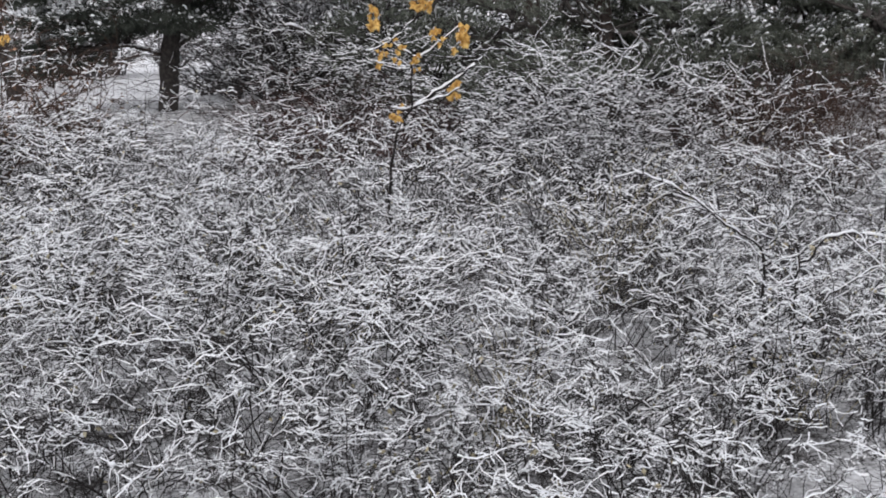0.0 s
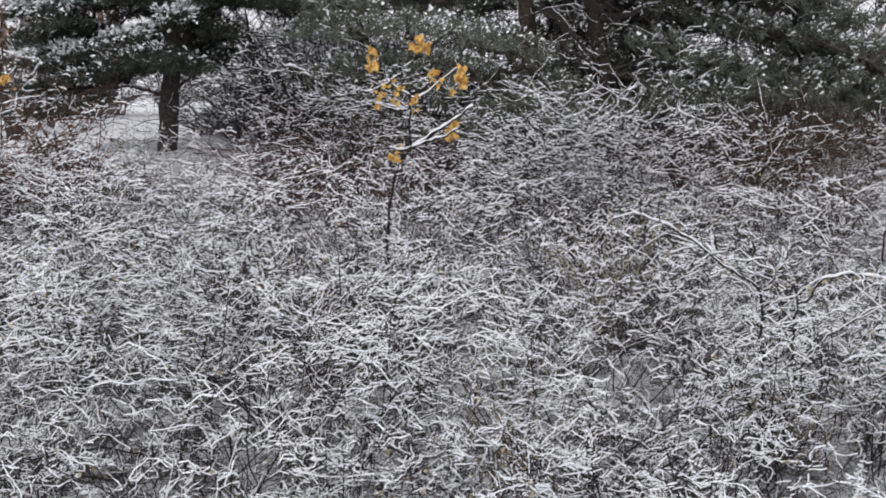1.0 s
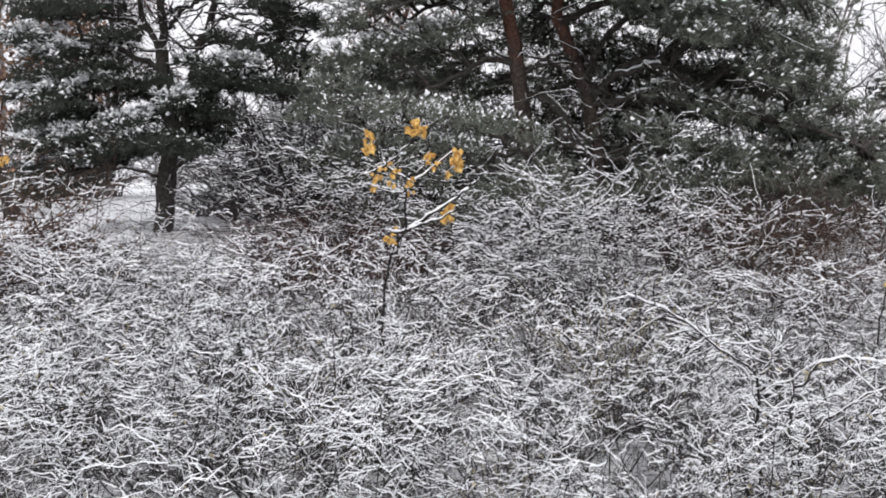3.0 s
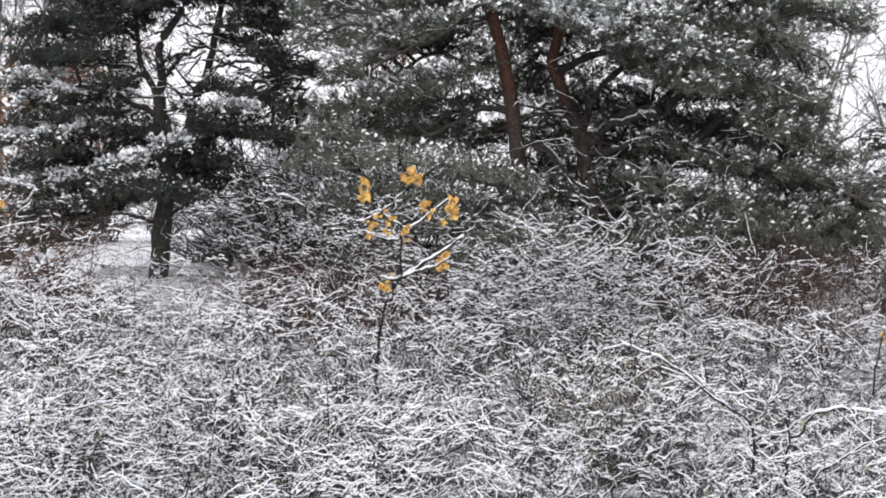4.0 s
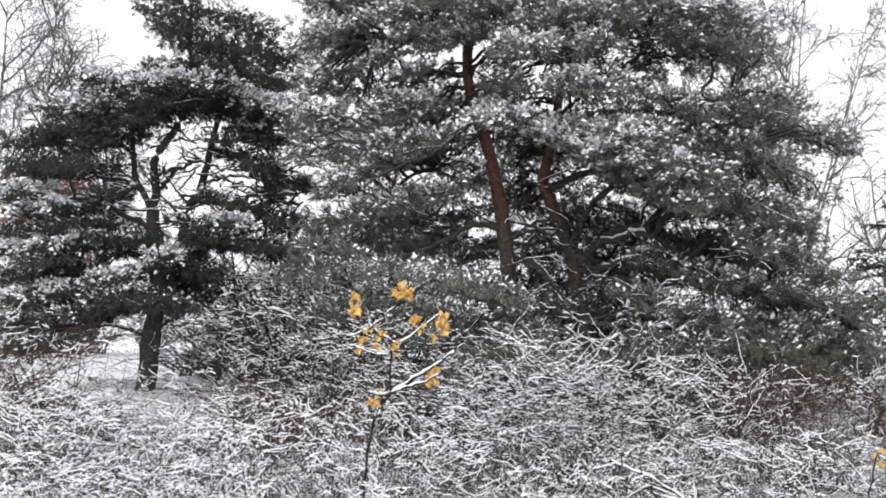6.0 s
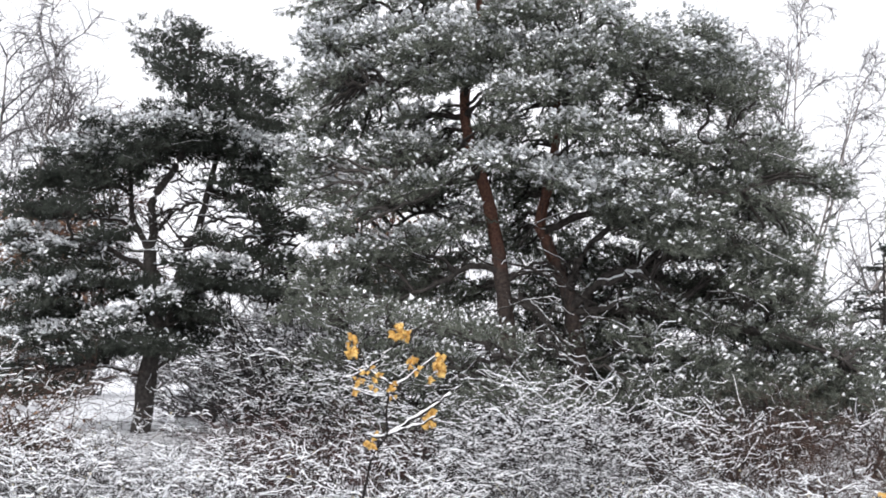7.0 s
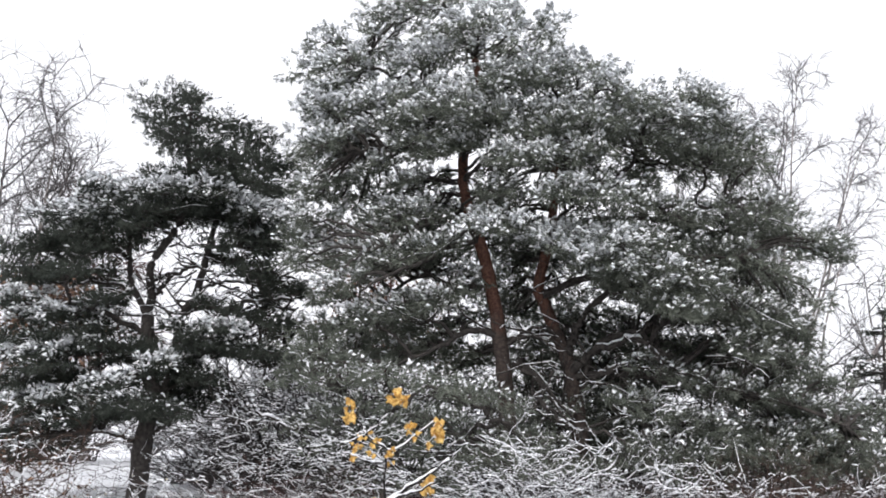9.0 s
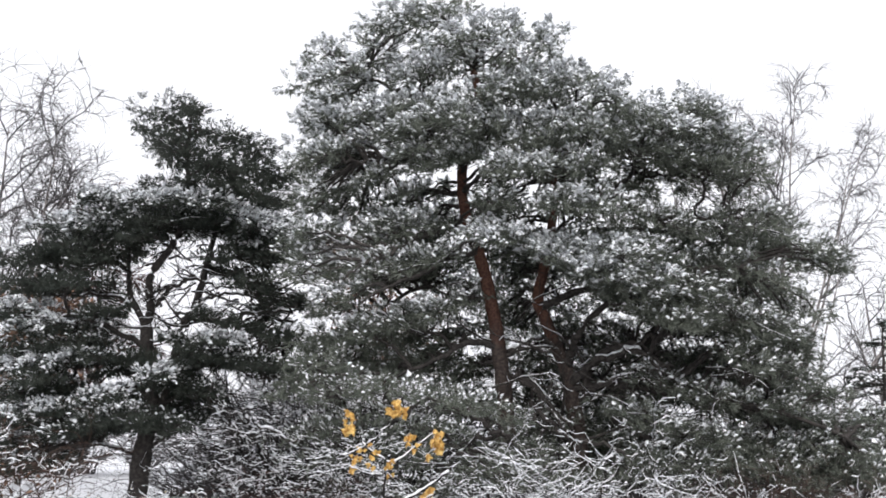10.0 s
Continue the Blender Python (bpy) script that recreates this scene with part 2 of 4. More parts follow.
# ---- ground and distance ----
def build_ground():
    """One sheet to the horizon, finer near the camera, gently uneven."""
    ring = np.concatenate((np.linspace(-1, -0.12, 9)[:-1], np.linspace(-0.12, 0.12, 61), np.linspace(0.12, 1, 9)[1:]))
    ax = np.sign(ring) * np.where(np.abs(ring) <= 0.12, np.abs(ring) * 250, 30 + ((np.abs(ring) - 0.12) / 0.88) ** 3 * 1200)
    x, y = np.meshgrid(ax, ax + 14)
    z = 0.05 * np.sin(x * 0.9 + 0.4 * y) * np.cos(y * 0.7) + 0.03 * np.sin(2.3 * x - y) - 0.03
    n = len(ax)
    idx = np.arange(n * n).reshape(n, n)
    h = Heap()
    h.add(np.stack([x, y, z], -1), np.stack([idx[:-1, :-1], idx[:-1, 1:], idx[1:, 1:], idx[1:, :-1]], -1).reshape(-1, 4))
    tagged(new("ground", h.mesh("ground", [GROUND])), "uneven ground with thin snow over leaf litter", "ground", "", "structure")


build_ground()


# ---- shrubs ----
def dead_leaves(ob, paths, count, size, mat, rng, name="foliage"):
    """Curled dead leaves hanging along the twigs."""
    h = Heap()
    i = rng.integers(0, len(paths), count)
    at = paths[i, rng.integers(1, paths.shape[1], count)]
    d = unit(rng.normal(0, 1, (count, 3)) + np.array([0, 0, -0.8]))
    s = unit(np.cross(d, rng.normal(0, 1, (count, 3))))
    n = np.cross(d, s)
    k = (size * rng.uniform(0.6, 1.3, count))[:, None]
    v = np.stack([at, at + d * k * 0.4 + s * k * 0.32 + n * k * 0.12, at + d * k + n * k * 0.1, at + d * k * 0.4 - s * k * 0.32 + n * k * 0.12, at + d * k * 0.5 - n * k * 0.05], axis=1)
    b = np.arange(count)[:, None] * 5
    h.add(v, np.concatenate([b + np.array(f) for f in ((0, 1, 4), (1, 2, 4), (2, 3, 4), (3, 0, 4))]))
    part(name, h, mat, ob, "dry curled leaves still on the twigs", smooth=False, kind="stuff")


def shrub(at, height, reach, seed, label, group, stems=8, each=(12, 4), spurs=5, bark=TWIG, snow=0.0034, cover=0.6, lean=(0, 0), up=0.05,
          lengths=(0.50, 0.15), wiggle=0.18, name="shrub", thick=0.0037, flat=0.2, spread=(8, 48), fine=1.0, low=0.35, shelter=(1.7, 0.4), steps=(5, 3), dry=0):
    """A leafless shrub: stems that fan out from the base, wavy side branches, fine twigs and short spurs, snow on all that lies open."""
    rng = np.random.default_rng(seed)
    ob = thing(name, at, label, "shrub", group)
    turn = rng.uniform(0, 2 * np.pi, stems)
    a = np.radians(rng.uniform(*spread, stems))
    way = np.stack([np.cos(turn) * np.sin(a) * reach + lean[0], np.sin(turn) * np.sin(a) * reach + lean[1], np.cos(a)], -1)
    base = np.stack([rng.normal(0, 0.07, stems), rng.normal(0, 0.07, stems), np.full(stems, -0.06)], -1)
    tall = height * rng.uniform(0.8, 1.12, stems) / np.maximum(unit(way)[:, 2], 0.5)
    p0 = grow(base, way, tall, 9, wiggle * 0.6, -0.02, rng)
    r0 = taper(stems, 9, thick * rng.uniform(0.7, 1.3, stems), thick * 0.3)
    s1, w1, _, _ = shoots(p0, each[0], low, 1.0, (28, 75), rng, flat)
    l1 = height * lengths[0] * rng.uniform(0.5, 1.5, len(s1))
    p1 = grow(s1, w1, l1, steps[0], wiggle * 0.75, up, rng)
    kink = unit(np.cross(np.gradient(p1, axis=1), rng.normal(0, 1, (len(s1), 1, 3)))) * rng.uniform(0.6, 1.0, (len(s1), steps[0], 1))
    p1[:, 1:] += (kink * (l1 * 0.065)[:, None, None] * np.sin(rng.uniform(0, 6, (len(s1), 1)) + np.arange(steps[0])[None] * rng.uniform(0.9, 1.9, (len(s1), 1)))[..., None])[:, 1:]
    r1 = taper(len(s1), steps[0], np.full(len(s1), thick * 0.40), thick * 0.2) * fine
    s2, w2, _, _ = shoots(p1, each[1], 0.1, 1.0, (20, 62), rng, 0.3)
    l2 = height * lengths[1] * rng.uniform(0.5, 1.6, len(s2))
    p2 = grow(s2, w2, l2, steps[1], wiggle * 1.5, up, rng)
    kink = unit(np.cross(np.gradient(p2, axis=1), rng.normal(0, 1, (len(s2), 1, 3)))) * rng.uniform(0.4, 1.2, (len(s2), steps[1], 1))
    p2[:, 1:] += (kink * (l2 / (steps[1] - 1) * 0.32)[:, None, None] * np.where(np.arange(steps[1]) % 2, 1, -1)[None, :, None])[:, 1:]
    r2 = taper(len(s2), steps[1], np.full(len(s2), thick * 0.3), thick * 0.17) * fine
    s3, w3, _, _ = shoots(p1, spurs, 0.1, 1.0, (40, 90), rng, 0.9)
    p3 = grow(s3, w3, height * rng.uniform(0.02, 0.07, len(s3)), 2, 0.3, 0.1, rng)
    r3 = taper(len(s3), 2, np.full(len(s3), thick * 0.25), thick * 0.18) * fine
    for p, r in zip(p0, r0):
        h = Heap()
        tube(h, p[None], r[None], 4)
        part("stem", h, bark, ob)

    def bears(p):
        """Snow stays on the outer twigs; those below them are bare."""
        return (rng.random(len(p)) < cover * np.clip(p[:, -1, 2] / height * shelter[0] - shelter[1], 0.0, 1)).astype(float)

    h = Heap()
    b1, b2, b3 = bears(p1), bears(p2), bears(p3)
    twig3(h, p1, r1, snow * 0.9 * b1[:, None] * rng.uniform(0.1, 1.5, r1.shape), ridge=True)
    twig3(h, p2, r2, snow * b2[:, None] * rng.uniform(0.1, 1.5, r2.shape), ridge=True)
    twig3(h, p3, r3, snow * b3[:, None] * rng.uniform(0.6, 1.4, r3.shape), ridge=True)
    part("twig_tangle", h, [bark, SNOW], ob, kind="stuff")
    if snow:
        h = Heap()
        snow_on(h, p0[:, 4:], r0[:, 4:], snow * 0.65, rng, cover * 0.7, 4)
        pick = p2[(rng.random(len(p2)) < 0.016) & (b2 > 0)]
        if len(pick):
            lumps(h, pick[:, 2], pick[:, 2] - pick[:, 1], np.stack([rng.uniform(0.007, 0.017, len(pick))] * 3, -1) * np.array([1.3, 0.9, 0.8]), rng)
        part("snow", h, SNOW, ob, "thin ridges of fresh snow on the twigs", kind="stuff")
    if dry:
        dead_leaves(ob, p1, dry, 0.022, STRAW, rng)
    return ob


def thicket():
    """The wide bed of low shrubs in front."""
    rng = random.Random(5)
    y, k = 3.2, 0
    while y < 12.2:
        wide = 0.40 * y + 0.35
        x = -wide + rng.uniform(0, 0.4)
        while x < wide:
            px, py = x + rng.uniform(-0.18, 0.18), y + rng.uniform(-0.2, 0.2)
            h = (0.70 + 0.07 * math.sin(px * 1.1 + 2.2) - (0.05 * max(0, px - 1.2) if py < 6 else 0)) * rng.uniform(0.88, 1.08)
            if px < -1.2:
                h += 0.07
            if py > 8:
                h += 0.17 if px < -1.7 else 0.12 if px > 1.9 else 0.07 if px < 0.2 else 0.0
            if py < 3.9:
                h *= 0.72 if px < 0.8 else 0.84
            if math.hypot(px - 1.38, py - 4.8) < 0.4 or (1.1 < px < 1.7 and py < 4.8):
                h *= 0.95
            if py < 10.6 or px < -1.9 or (px > 0.2 and px < 2.2 and py < 11.4):
                shrub((px, py, 0), h, 1.3, 100 + k, "leafless low shrub with zigzag twigs under fresh snow", "low snowy shrubs", stems=7,
                      each=(13, 9) if y < 4.9 else (12, 8) if y < 5.6 else (11, 5) if y < 8 else (8, 5), wiggle=0.22, lengths=(0.36, 0.125) if y < 5.6 else (0.32, 0.09) if y < 8 else (0.34, 0.09), spurs=3 if y < 5.6 else 2, steps=(8, 4) if y < 5.6 else (7, 3) if y < 8 else (5, 3),
                      fine=0.85 if y < 6 else 1.1 if y < 8 else 1.3, snow=0.0032 if y < 6 else 0.0041 if y < 8 else 0.0046, cover=(0.39 if px < 0.8 else 0.34) if y < 6 else (0.32 if px < 1 else 0.26) if y < 8 else 0.35,
                      low=0.08 if y < 4.9 else 0.3, shelter=(1.5, 0.05) if y < 4.6 else (2.1, 0.7), dry=(0, 40, 0, 0, 90, 0, 20)[k % 7])
            k += 1
            x += rng.uniform(0.41, 0.53) if y < 5.6 else rng.uniform(0.46, 0.58) if y < 8 else rng.uniform(0.52, 0.68)
        y += 0.58 if y < 8 else 0.8


thicket()


# ---- pines ----
def polyline(points, k, rng, depth=0.0, jitter=0.015):
    """A smooth curve through a few points given as (x, z), drifting `depth` metres in y."""
    p = np.array([(x, 0.0, z) for x, z in points])
    p[:, 1] = np.linspace(0, 1, len(p)) ** 1.2 * depth
    s = np.concatenate(([0], np.cumsum(np.linalg.norm(np.diff(p, axis=0), axis=1))))
    t = np.linspace(0, s[-1], k)
    i = np.clip(np.searchsorted(s, t) - 1, 0, len(p) - 2)
    u = ((t - s[i]) / (s[i + 1] - s[i]))[:, None]
    q0, q1, q2, q3 = p[np.maximum(i - 1, 0)], p[i], p[i + 1], p[np.minimum(i + 2, len(p) - 1)]
    out = 0.5 * (2 * q1 + (q2 - q0) * u + (2 * q0 - 5 * q1 + 4 * q2 - q3) * u ** 2 + (3 * q1 - q0 - 3 * q2 + q3) * u ** 3)
    out[1:-1] += rng.normal(0, jitter, (k - 2, 3))
    return out


def tufts(needles, snow, at, way, load, rng, size=1.0, each=14, frost=0.5):
    """Pine shoots: a bottle brush of thin needles round each twig end. Snow dusts the upper needles and lies as a small cap along the top."""
    n = len(at)
    if n == 0:
        return
    way = unit(way)
    side = unit(np.cross(way, np.array([0.3, 0.2, 1.0])))
    other = np.cross(side, way)
    a = rng.uniform(0, 2 * np.pi, (n, each, 1))
    open_ = np.radians(rng.uniform(18, 66, (n, each, 1)))
    d = np.cos(open_) * way[:, None] + np.sin(open_) * (np.cos(a) * side[:, None] + np.sin(a) * other[:, None])
    b = at[:, None] + way[:, None] * rng.uniform(-0.07, 0.05, (n, each, 1)) * size
    tip = b + d * rng.uniform(0.045, 0.08, (n, each, 1)) * size
    tip[..., 2] -= 0.008 * size
    across = unit(np.cross(d, rng.normal(0, 1, d.shape))) * rng.uniform(0.0066, 0.0104, (n, each, 1)) * size
    v = np.stack([b - across, b + across, tip], axis=2)
    face = np.arange(n * each * 3).reshape(n, each, 3)
    white = (d[..., 2] > 0.15 - 0.6 * load[:, None]) & (rng.random((n, each)) < load[:, None] * frost)
    needles.add(v, face[~white].reshape(-1, 3), 0)
    if white.any():
        needles.f.append((face[white].reshape(-1, 3) + needles.count - n * each * 3, 1))
    for k in range(2):
        has = rng.random(n) < (load if k == 0 else load - 0.45)
        m = int(has.sum())
        if m == 0:
            continue
        where = at[has] + way[has] * rng.uniform(-0.05, 0.05, (m, 1)) * size + rng.normal(0, 0.015, (m, 3)) * size
        where[:, 2] += rng.uniform(0.008, 0.045, m) * size
        grow_ = rng.uniform(0.5, 1.5, (m, 1)) * size
        lumps(snow, where, way[has] + rng.normal(0, 0.35, (m, 3)) * np.array([1, 1, 0.3]), grow_ * np.array([0.060, 0.036, 0.032]), rng, faces=CAP_F)


def bough(crown, snow, c, hw, hd, hh, load, out, droop, rng, size, dense, frost, under=85):
    """One foliage pad: a flat dome of clustered shoots, snowed on its upper side, with a bare dark underside of hanging needles. Returns its twig ends."""
    area = hw * hd
    m = int(dense * (area * 80 + 8))
    a, r = rng.uniform(0, 2 * np.pi, m), np.sqrt(rng.uniform(0.0, 1.0, m))
    f1, f2 = rng.uniform(0, 6, 2)
    rag = 1 + 0.20 * np.sin(3 * a + f1) + 0.12 * np.sin(7 * a + f2)
    x, y = np.cos(a) * r * rag, np.sin(a) * r * rag
    upper = rng.random(m) < 0.58
    z = np.where(upper, (1 - 0.7 * r ** 2) * rng.uniform(0.55, 1.05, m), rng.uniform(-0.5, 0.55, m) * (1 - 0.6 * r ** 2))
    q = np.stack([x * hw, y * hd, z * hh], -1)
    q[:, 2] -= droop * (q[:, 0] * out[0] + q[:, 1] * out[1])
    q += c
    lead = np.stack([x, y, np.where(upper, 0.75, -0.12)], -1) + np.array([out[0], out[1], 0]) * 0.55 + rng.normal(0, 0.25, (m, 3))
    lead = unit(lead)
    k = 6
    fan = unit(np.repeat(lead, k, 0) + rng.normal(0, 0.45, (m * k, 3)) + np.array([0, 0, 0.12]) * np.repeat(upper, k)[:, None])
    at = np.repeat(q, k, 0) + fan * rng.uniform(0.02, 0.15, (m * k, 1)) * size + rng.normal(0, 0.03, (m * k, 3)) * np.array([1, 1, 0.6]) * size
    bear = np.repeat(np.where(upper, load, load ** 2 * np.where(r > 0.62, 0.9, 0.22)), k) * rng.uniform(0.5, 1.3, m * k)
    tufts(crown, snow, at, fan, np.clip(bear, 0, 1), rng, size, 8, frost)
    n = int(dense * (area * under + 7))
    a, r = rng.uniform(0, 2 * np.pi, n), np.sqrt(rng.uniform(0, 0.85, n))
    u = np.stack([np.cos(a) * r * hw, np.sin(a) * r * hd, rng.uniform(-0.35, 0.45, n) * hh * (1 - 0.5 * r ** 2)], -1)
    u[:, 2] -= droop * (u[:, 0] * out[0] + u[:, 1] * out[1])
    tufts(crown, snow, c + u, rng.normal(0, 0.6, (n, 3)) + np.array([out[0], out[1], -0.1]), np.zeros(n), rng, size * 1.95, 7)
    return q


def pads_of(rows, load):
    return [(*r, load) for r in rows]


def pine(name, at, label, trunks, limbs, pads, bark, leaf, seed, depth=1.5, dense=1.0, size=0.85, snow_limb=0.02, layered=2, core=0, front=0, dead=(), frost=0.5, swell=(1.05, 1.1), droop=0.2, heart=0.0, clear=(0, 0), laden=0):
    """The first `core` pads hang behind the trunks, the last `front` before them. trunks: (points, radius low, radius high, depth). limbs: (points, radius, depth). pads: x, z, half width, half height, snow load."""
    rng = np.random.default_rng(seed)
    ob = thing(name, at, label, "pine tree", "pines")
    limb_snow, spots = Heap(), []
    for pts, r0, r1, dep in trunks:
        p = polyline(pts, 40, rng, dep, 0.006)
        r = np.linspace(r0, r1, 40) * rng.uniform(0.93, 1.07, 40)
        h = Heap()
        tube(h, p[None], r[None], 12)
        part("trunk", h, bark, ob)
        spots.append(p)
    for i, (pts, r0, dep) in enumerate(limbs):
        p = polyline(pts, 22, rng, dep, 0.02)
        r = np.linspace(r0, r0 * 0.35, 22) * rng.uniform(0.9, 1.1, 22)
        h = Heap()
        tube(h, p[None], r[None], 7)
        part("limb", h, BARK_DARK, ob)
        spots.append(p)
        snow_on(limb_snow, p[None], r[None], min(snow_limb, r0 * 0.8) if i >= laden else r0 * 0.42, rng, 1.0, 5)
    stems_and_limbs, spots = spots, np.concatenate(spots)
    fine, crown, snow = Heap(), Heap(), Heap()
    for j, (x, z, hw, hh, load) in enumerate(pads):
        for i in range(layered if j >= core else min(layered, 2)):
            if j < core:
                back = rng.uniform(0.35, 1.1)
            elif j >= len(pads) - front:
                back = rng.uniform(-1.1, -0.6)
            else:
                back = (rng.uniform(-1, -0.3), rng.uniform(-0.4, 0.5), rng.uniform(0.3, 1))[(i + j) % 3]
            if j < len(pads) - front and any(len(p) == 40 and np.any((np.abs(p[:, 2] - z) < hh + 0.1) & (np.abs(p[:, 0] - x) < hw + 0.05) & (p[:, 2] > clear[0]) & (p[:, 2] < clear[1])) for p in stems_and_limbs):
                back = abs(back) + 0.25
            w, t = hw * swell[0] * (1 - 0.15 * i), hh * swell[1] * (1 - 0.1 * i)
            c = np.array([x + rng.normal(0, 0.10) * i, back * depth * (0.45 + 0.55 * min(1.0, 1.2 / (0.4 + abs(x)))), z + rng.normal(0, 0.05) * i])
            near = spots[np.argmin(np.linalg.norm((spots - c) * np.array([1, 1, 1.6]), axis=1))]
            out = np.array([x - heart, c[1]]) / max(0.6, math.hypot(x - heart, c[1]))
            q = bough(crown, snow, c, w, w * rng.uniform(0.75, 1.1), t, load, out, droop, rng, size, dense * (0.5 if j < core else 0.7 if back > 0.45 else 1.0), frost, 85 if j >= core else 250)
            m = max(4, len(q) // 4)
            ends = q[rng.choice(len(q), min(m, len(q)), replace=False)]
            m = len(ends)
            s = np.linspace(0, 1, 4)[None, :, None]
            start = near + (c - near) * rng.uniform(0.35, 1.0, (m, 1))
            path = start[:, None] * (1 - s) + ends[:, None] * s
            path[:, 1:-1] += rng.normal(0, 0.04, (m, 2, 3))
            path[..., 2] -= 0.15 * np.sin(np.pi * s[..., 0]) * t
            rr = taper(m, 4, rng.uniform(0.007, 0.013, m), 0.004)
            tube(fine, path, rr, 3)
            main = near + (c - near) * np.linspace(0, 1, 8)[:, None]
            main[1:-1] += rng.normal(0, 0.03, (6, 3))
            main[:, 2] += 0.10 * np.sin(np.linspace(0, np.pi, 8)) * np.linalg.norm(c - near)
            rm = np.linspace(0.034, 0.014, 8)
            tube(fine, main[None], rm[None], 5)
            snow_on(snow, main[None], rm[None], 0.004, rng, 0.5, 4)
            snow_on(snow, path, rr, 0.007, rng, 0.12)
    bare, bare_snow = Heap(), Heap()
    for x, y, z, count, reach in dead:
        s = np.array([x, y, z]) + rng.normal(0, 1, (count, 3)) * np.array([0.3, 0.1, 0.5])
        w = rng.normal(0, 1, (count, 3)) * np.array([1.2, 0.5, 0.35]) + np.array([0, -0.45, 0.05])
        p = grow(s, w, reach * rng.uniform(0.5, 1.2, count), 9, 0.2, 0.0, rng)
        r = taper(count, 9, rng.uniform(0.012, 0.030, count), 0.007)
        tube(bare, p, r, 5)
        snow_on(bare_snow, p, r, 0.009, rng, 0.6, 4)
        s1, w1, _, _ = shoots(p, 6, 0.2, 1, (30, 80), rng)
        p1 = grow(s1, w1, reach * 0.4 * rng.uniform(0.5, 1.3, len(s1)), 6, 0.25, 0.0, rng)
        r1 = taper(len(s1), 6, np.full(len(s1), 0.009), 0.004)
        tube(bare, p1, r1, 3)
        snow_on(bare_snow, p1, r1, 0.006, rng, 0.25)
    part("dead_branchwork", bare, BARK_DARK, ob, "bare crooked lower branches", kind="stuff")
    part("branch_snow", bare_snow, SNOW, ob, "snow lying along the bare branches", kind="stuff")
    part("twig_tangle", fine, BARK_DARK, ob, kind="stuff")
    part("crown", crown, [leaf, FROST], ob, "needle shoots dusted with snow", smooth=False, kind="stuff")
    part("snow", snow, SNOW, ob, "clumps of snow caught on the needles", kind="stuff")
    part("limb_snow", limb_snow, SNOW, ob, "snow lying along the limbs")
    return ob


# foliage pads of the pines: x, z, half width, half height in metres from the foot of the tree
left_top = [(0.49,6.87,0.6,0.39), (0.76,7.28,0.19,0.17), (0.34,6.57,0.47,0.27), (1.42,6.7,0.41,0.25), (1.94,6.46,0.41,0.25), (1.57,6.13,0.72,0.27), (0.78,6.28,0.62,0.27), (2.24,6.08,0.46,0.25), (0.71,5.69,0.82,0.19), (1.13,5.78,0.41,0.21)]
left_tier = [(-0.21,5.35,0.64,0.21), (0.56,5.34,0.72,0.23), (1.29,5.3,0.62,0.23), (-0.73,5.42,0.37,0.16), (-1.33,4.95,0.68,0.21), (-0.45,4.97,0.68,0.21), (1.86,5.22,0.51,0.27), (2.28,5.02,0.64,0.31), (2.55,4.67,0.57,0.27)]
left_dark = [(-0.91,4.6,0.86,0.23), (-1.8,4.38,0.66,0.23), (0.32,5.07,0.93,0.19), (1.35,5.04,0.72,0.21), (2.2,4.45,0.45,0.37), (2.06,3.97,0.39,0.35), (2.34,3.48,0.27,0.35), (2.44,2.95,0.27,0.31), (-1.84,3.92,0.68,0.23), (-1.11,3.94,0.64,0.19), (-0.08,4.68,0.41,0.14)]
left_snowy = [(-1.4,3.16,0.74,0.19), (-2.04,3.4,0.51,0.23), (-0.47,1.99,0.47,0.16), (-1.69,1.61,0.68,0.21), (-1.18,2.6,0.53,0.16), (0.55,2.41,0.45,0.19), (1.6,2.94,0.37,0.12), (-2.18,2.49,0.45,0.23)]
left_low = [(-1.04,2.91,0.64,0.19), (-1.94,2.77,0.53,0.25), (-1.45,2.07,0.62,0.23), (0.44,2.13,0.53,0.27), (0.04,1.57,0.66,0.29), (0.6,1.51,0.62,0.27), (0.98,2.03,0.47,0.21), (2.63,2.52,0.68,0.16), (3.07,2.39,0.45,0.19), (1.35,2.65,0.62,0.14), (1.97,2.56,0.51,0.14), (-0.41,2.41,0.45,0.16), (-2.15,1.98,0.51,0.25), (-0.6,1.41,0.51,0.21), (1.11,3.46,0.25,0.12), (0.83,2.94,0.35,0.14)]
right_cap = [(-4.3, 7.0, 0.45, 0.15), (-3.78, 7.17, 0.52, 0.17), (-3.0,8.1,0.7,0.35), (-2.23,8.22,0.7,0.35), (-3.48,7.74,0.56,0.33), (-4.19,7.52,0.42,0.28), (-1.55,7.78,0.74,0.33), (-0.63,7.75,0.42,0.28), (-1.06,7.3,0.85,0.38), (0.0,6.95,0.5,0.25), (-2.41,7.41,0.74,0.28)]
right_upper = [(-4.2,6.46,0.47,0.2), (-3.54,6.5,0.74,0.3), (-2.59,6.62,0.84,0.26), (-1.63,6.45,0.74,0.3), (-3.91,6.0,0.65,0.19), (-2.95,5.93,0.56,0.17), (-0.58,6.76,0.74,0.37), (0.67,6.55,0.7,0.33), (1.63,6.65,0.6,0.32), (2.25,6.44,0.51,0.35), (2.73,6.22,0.42,0.28)]
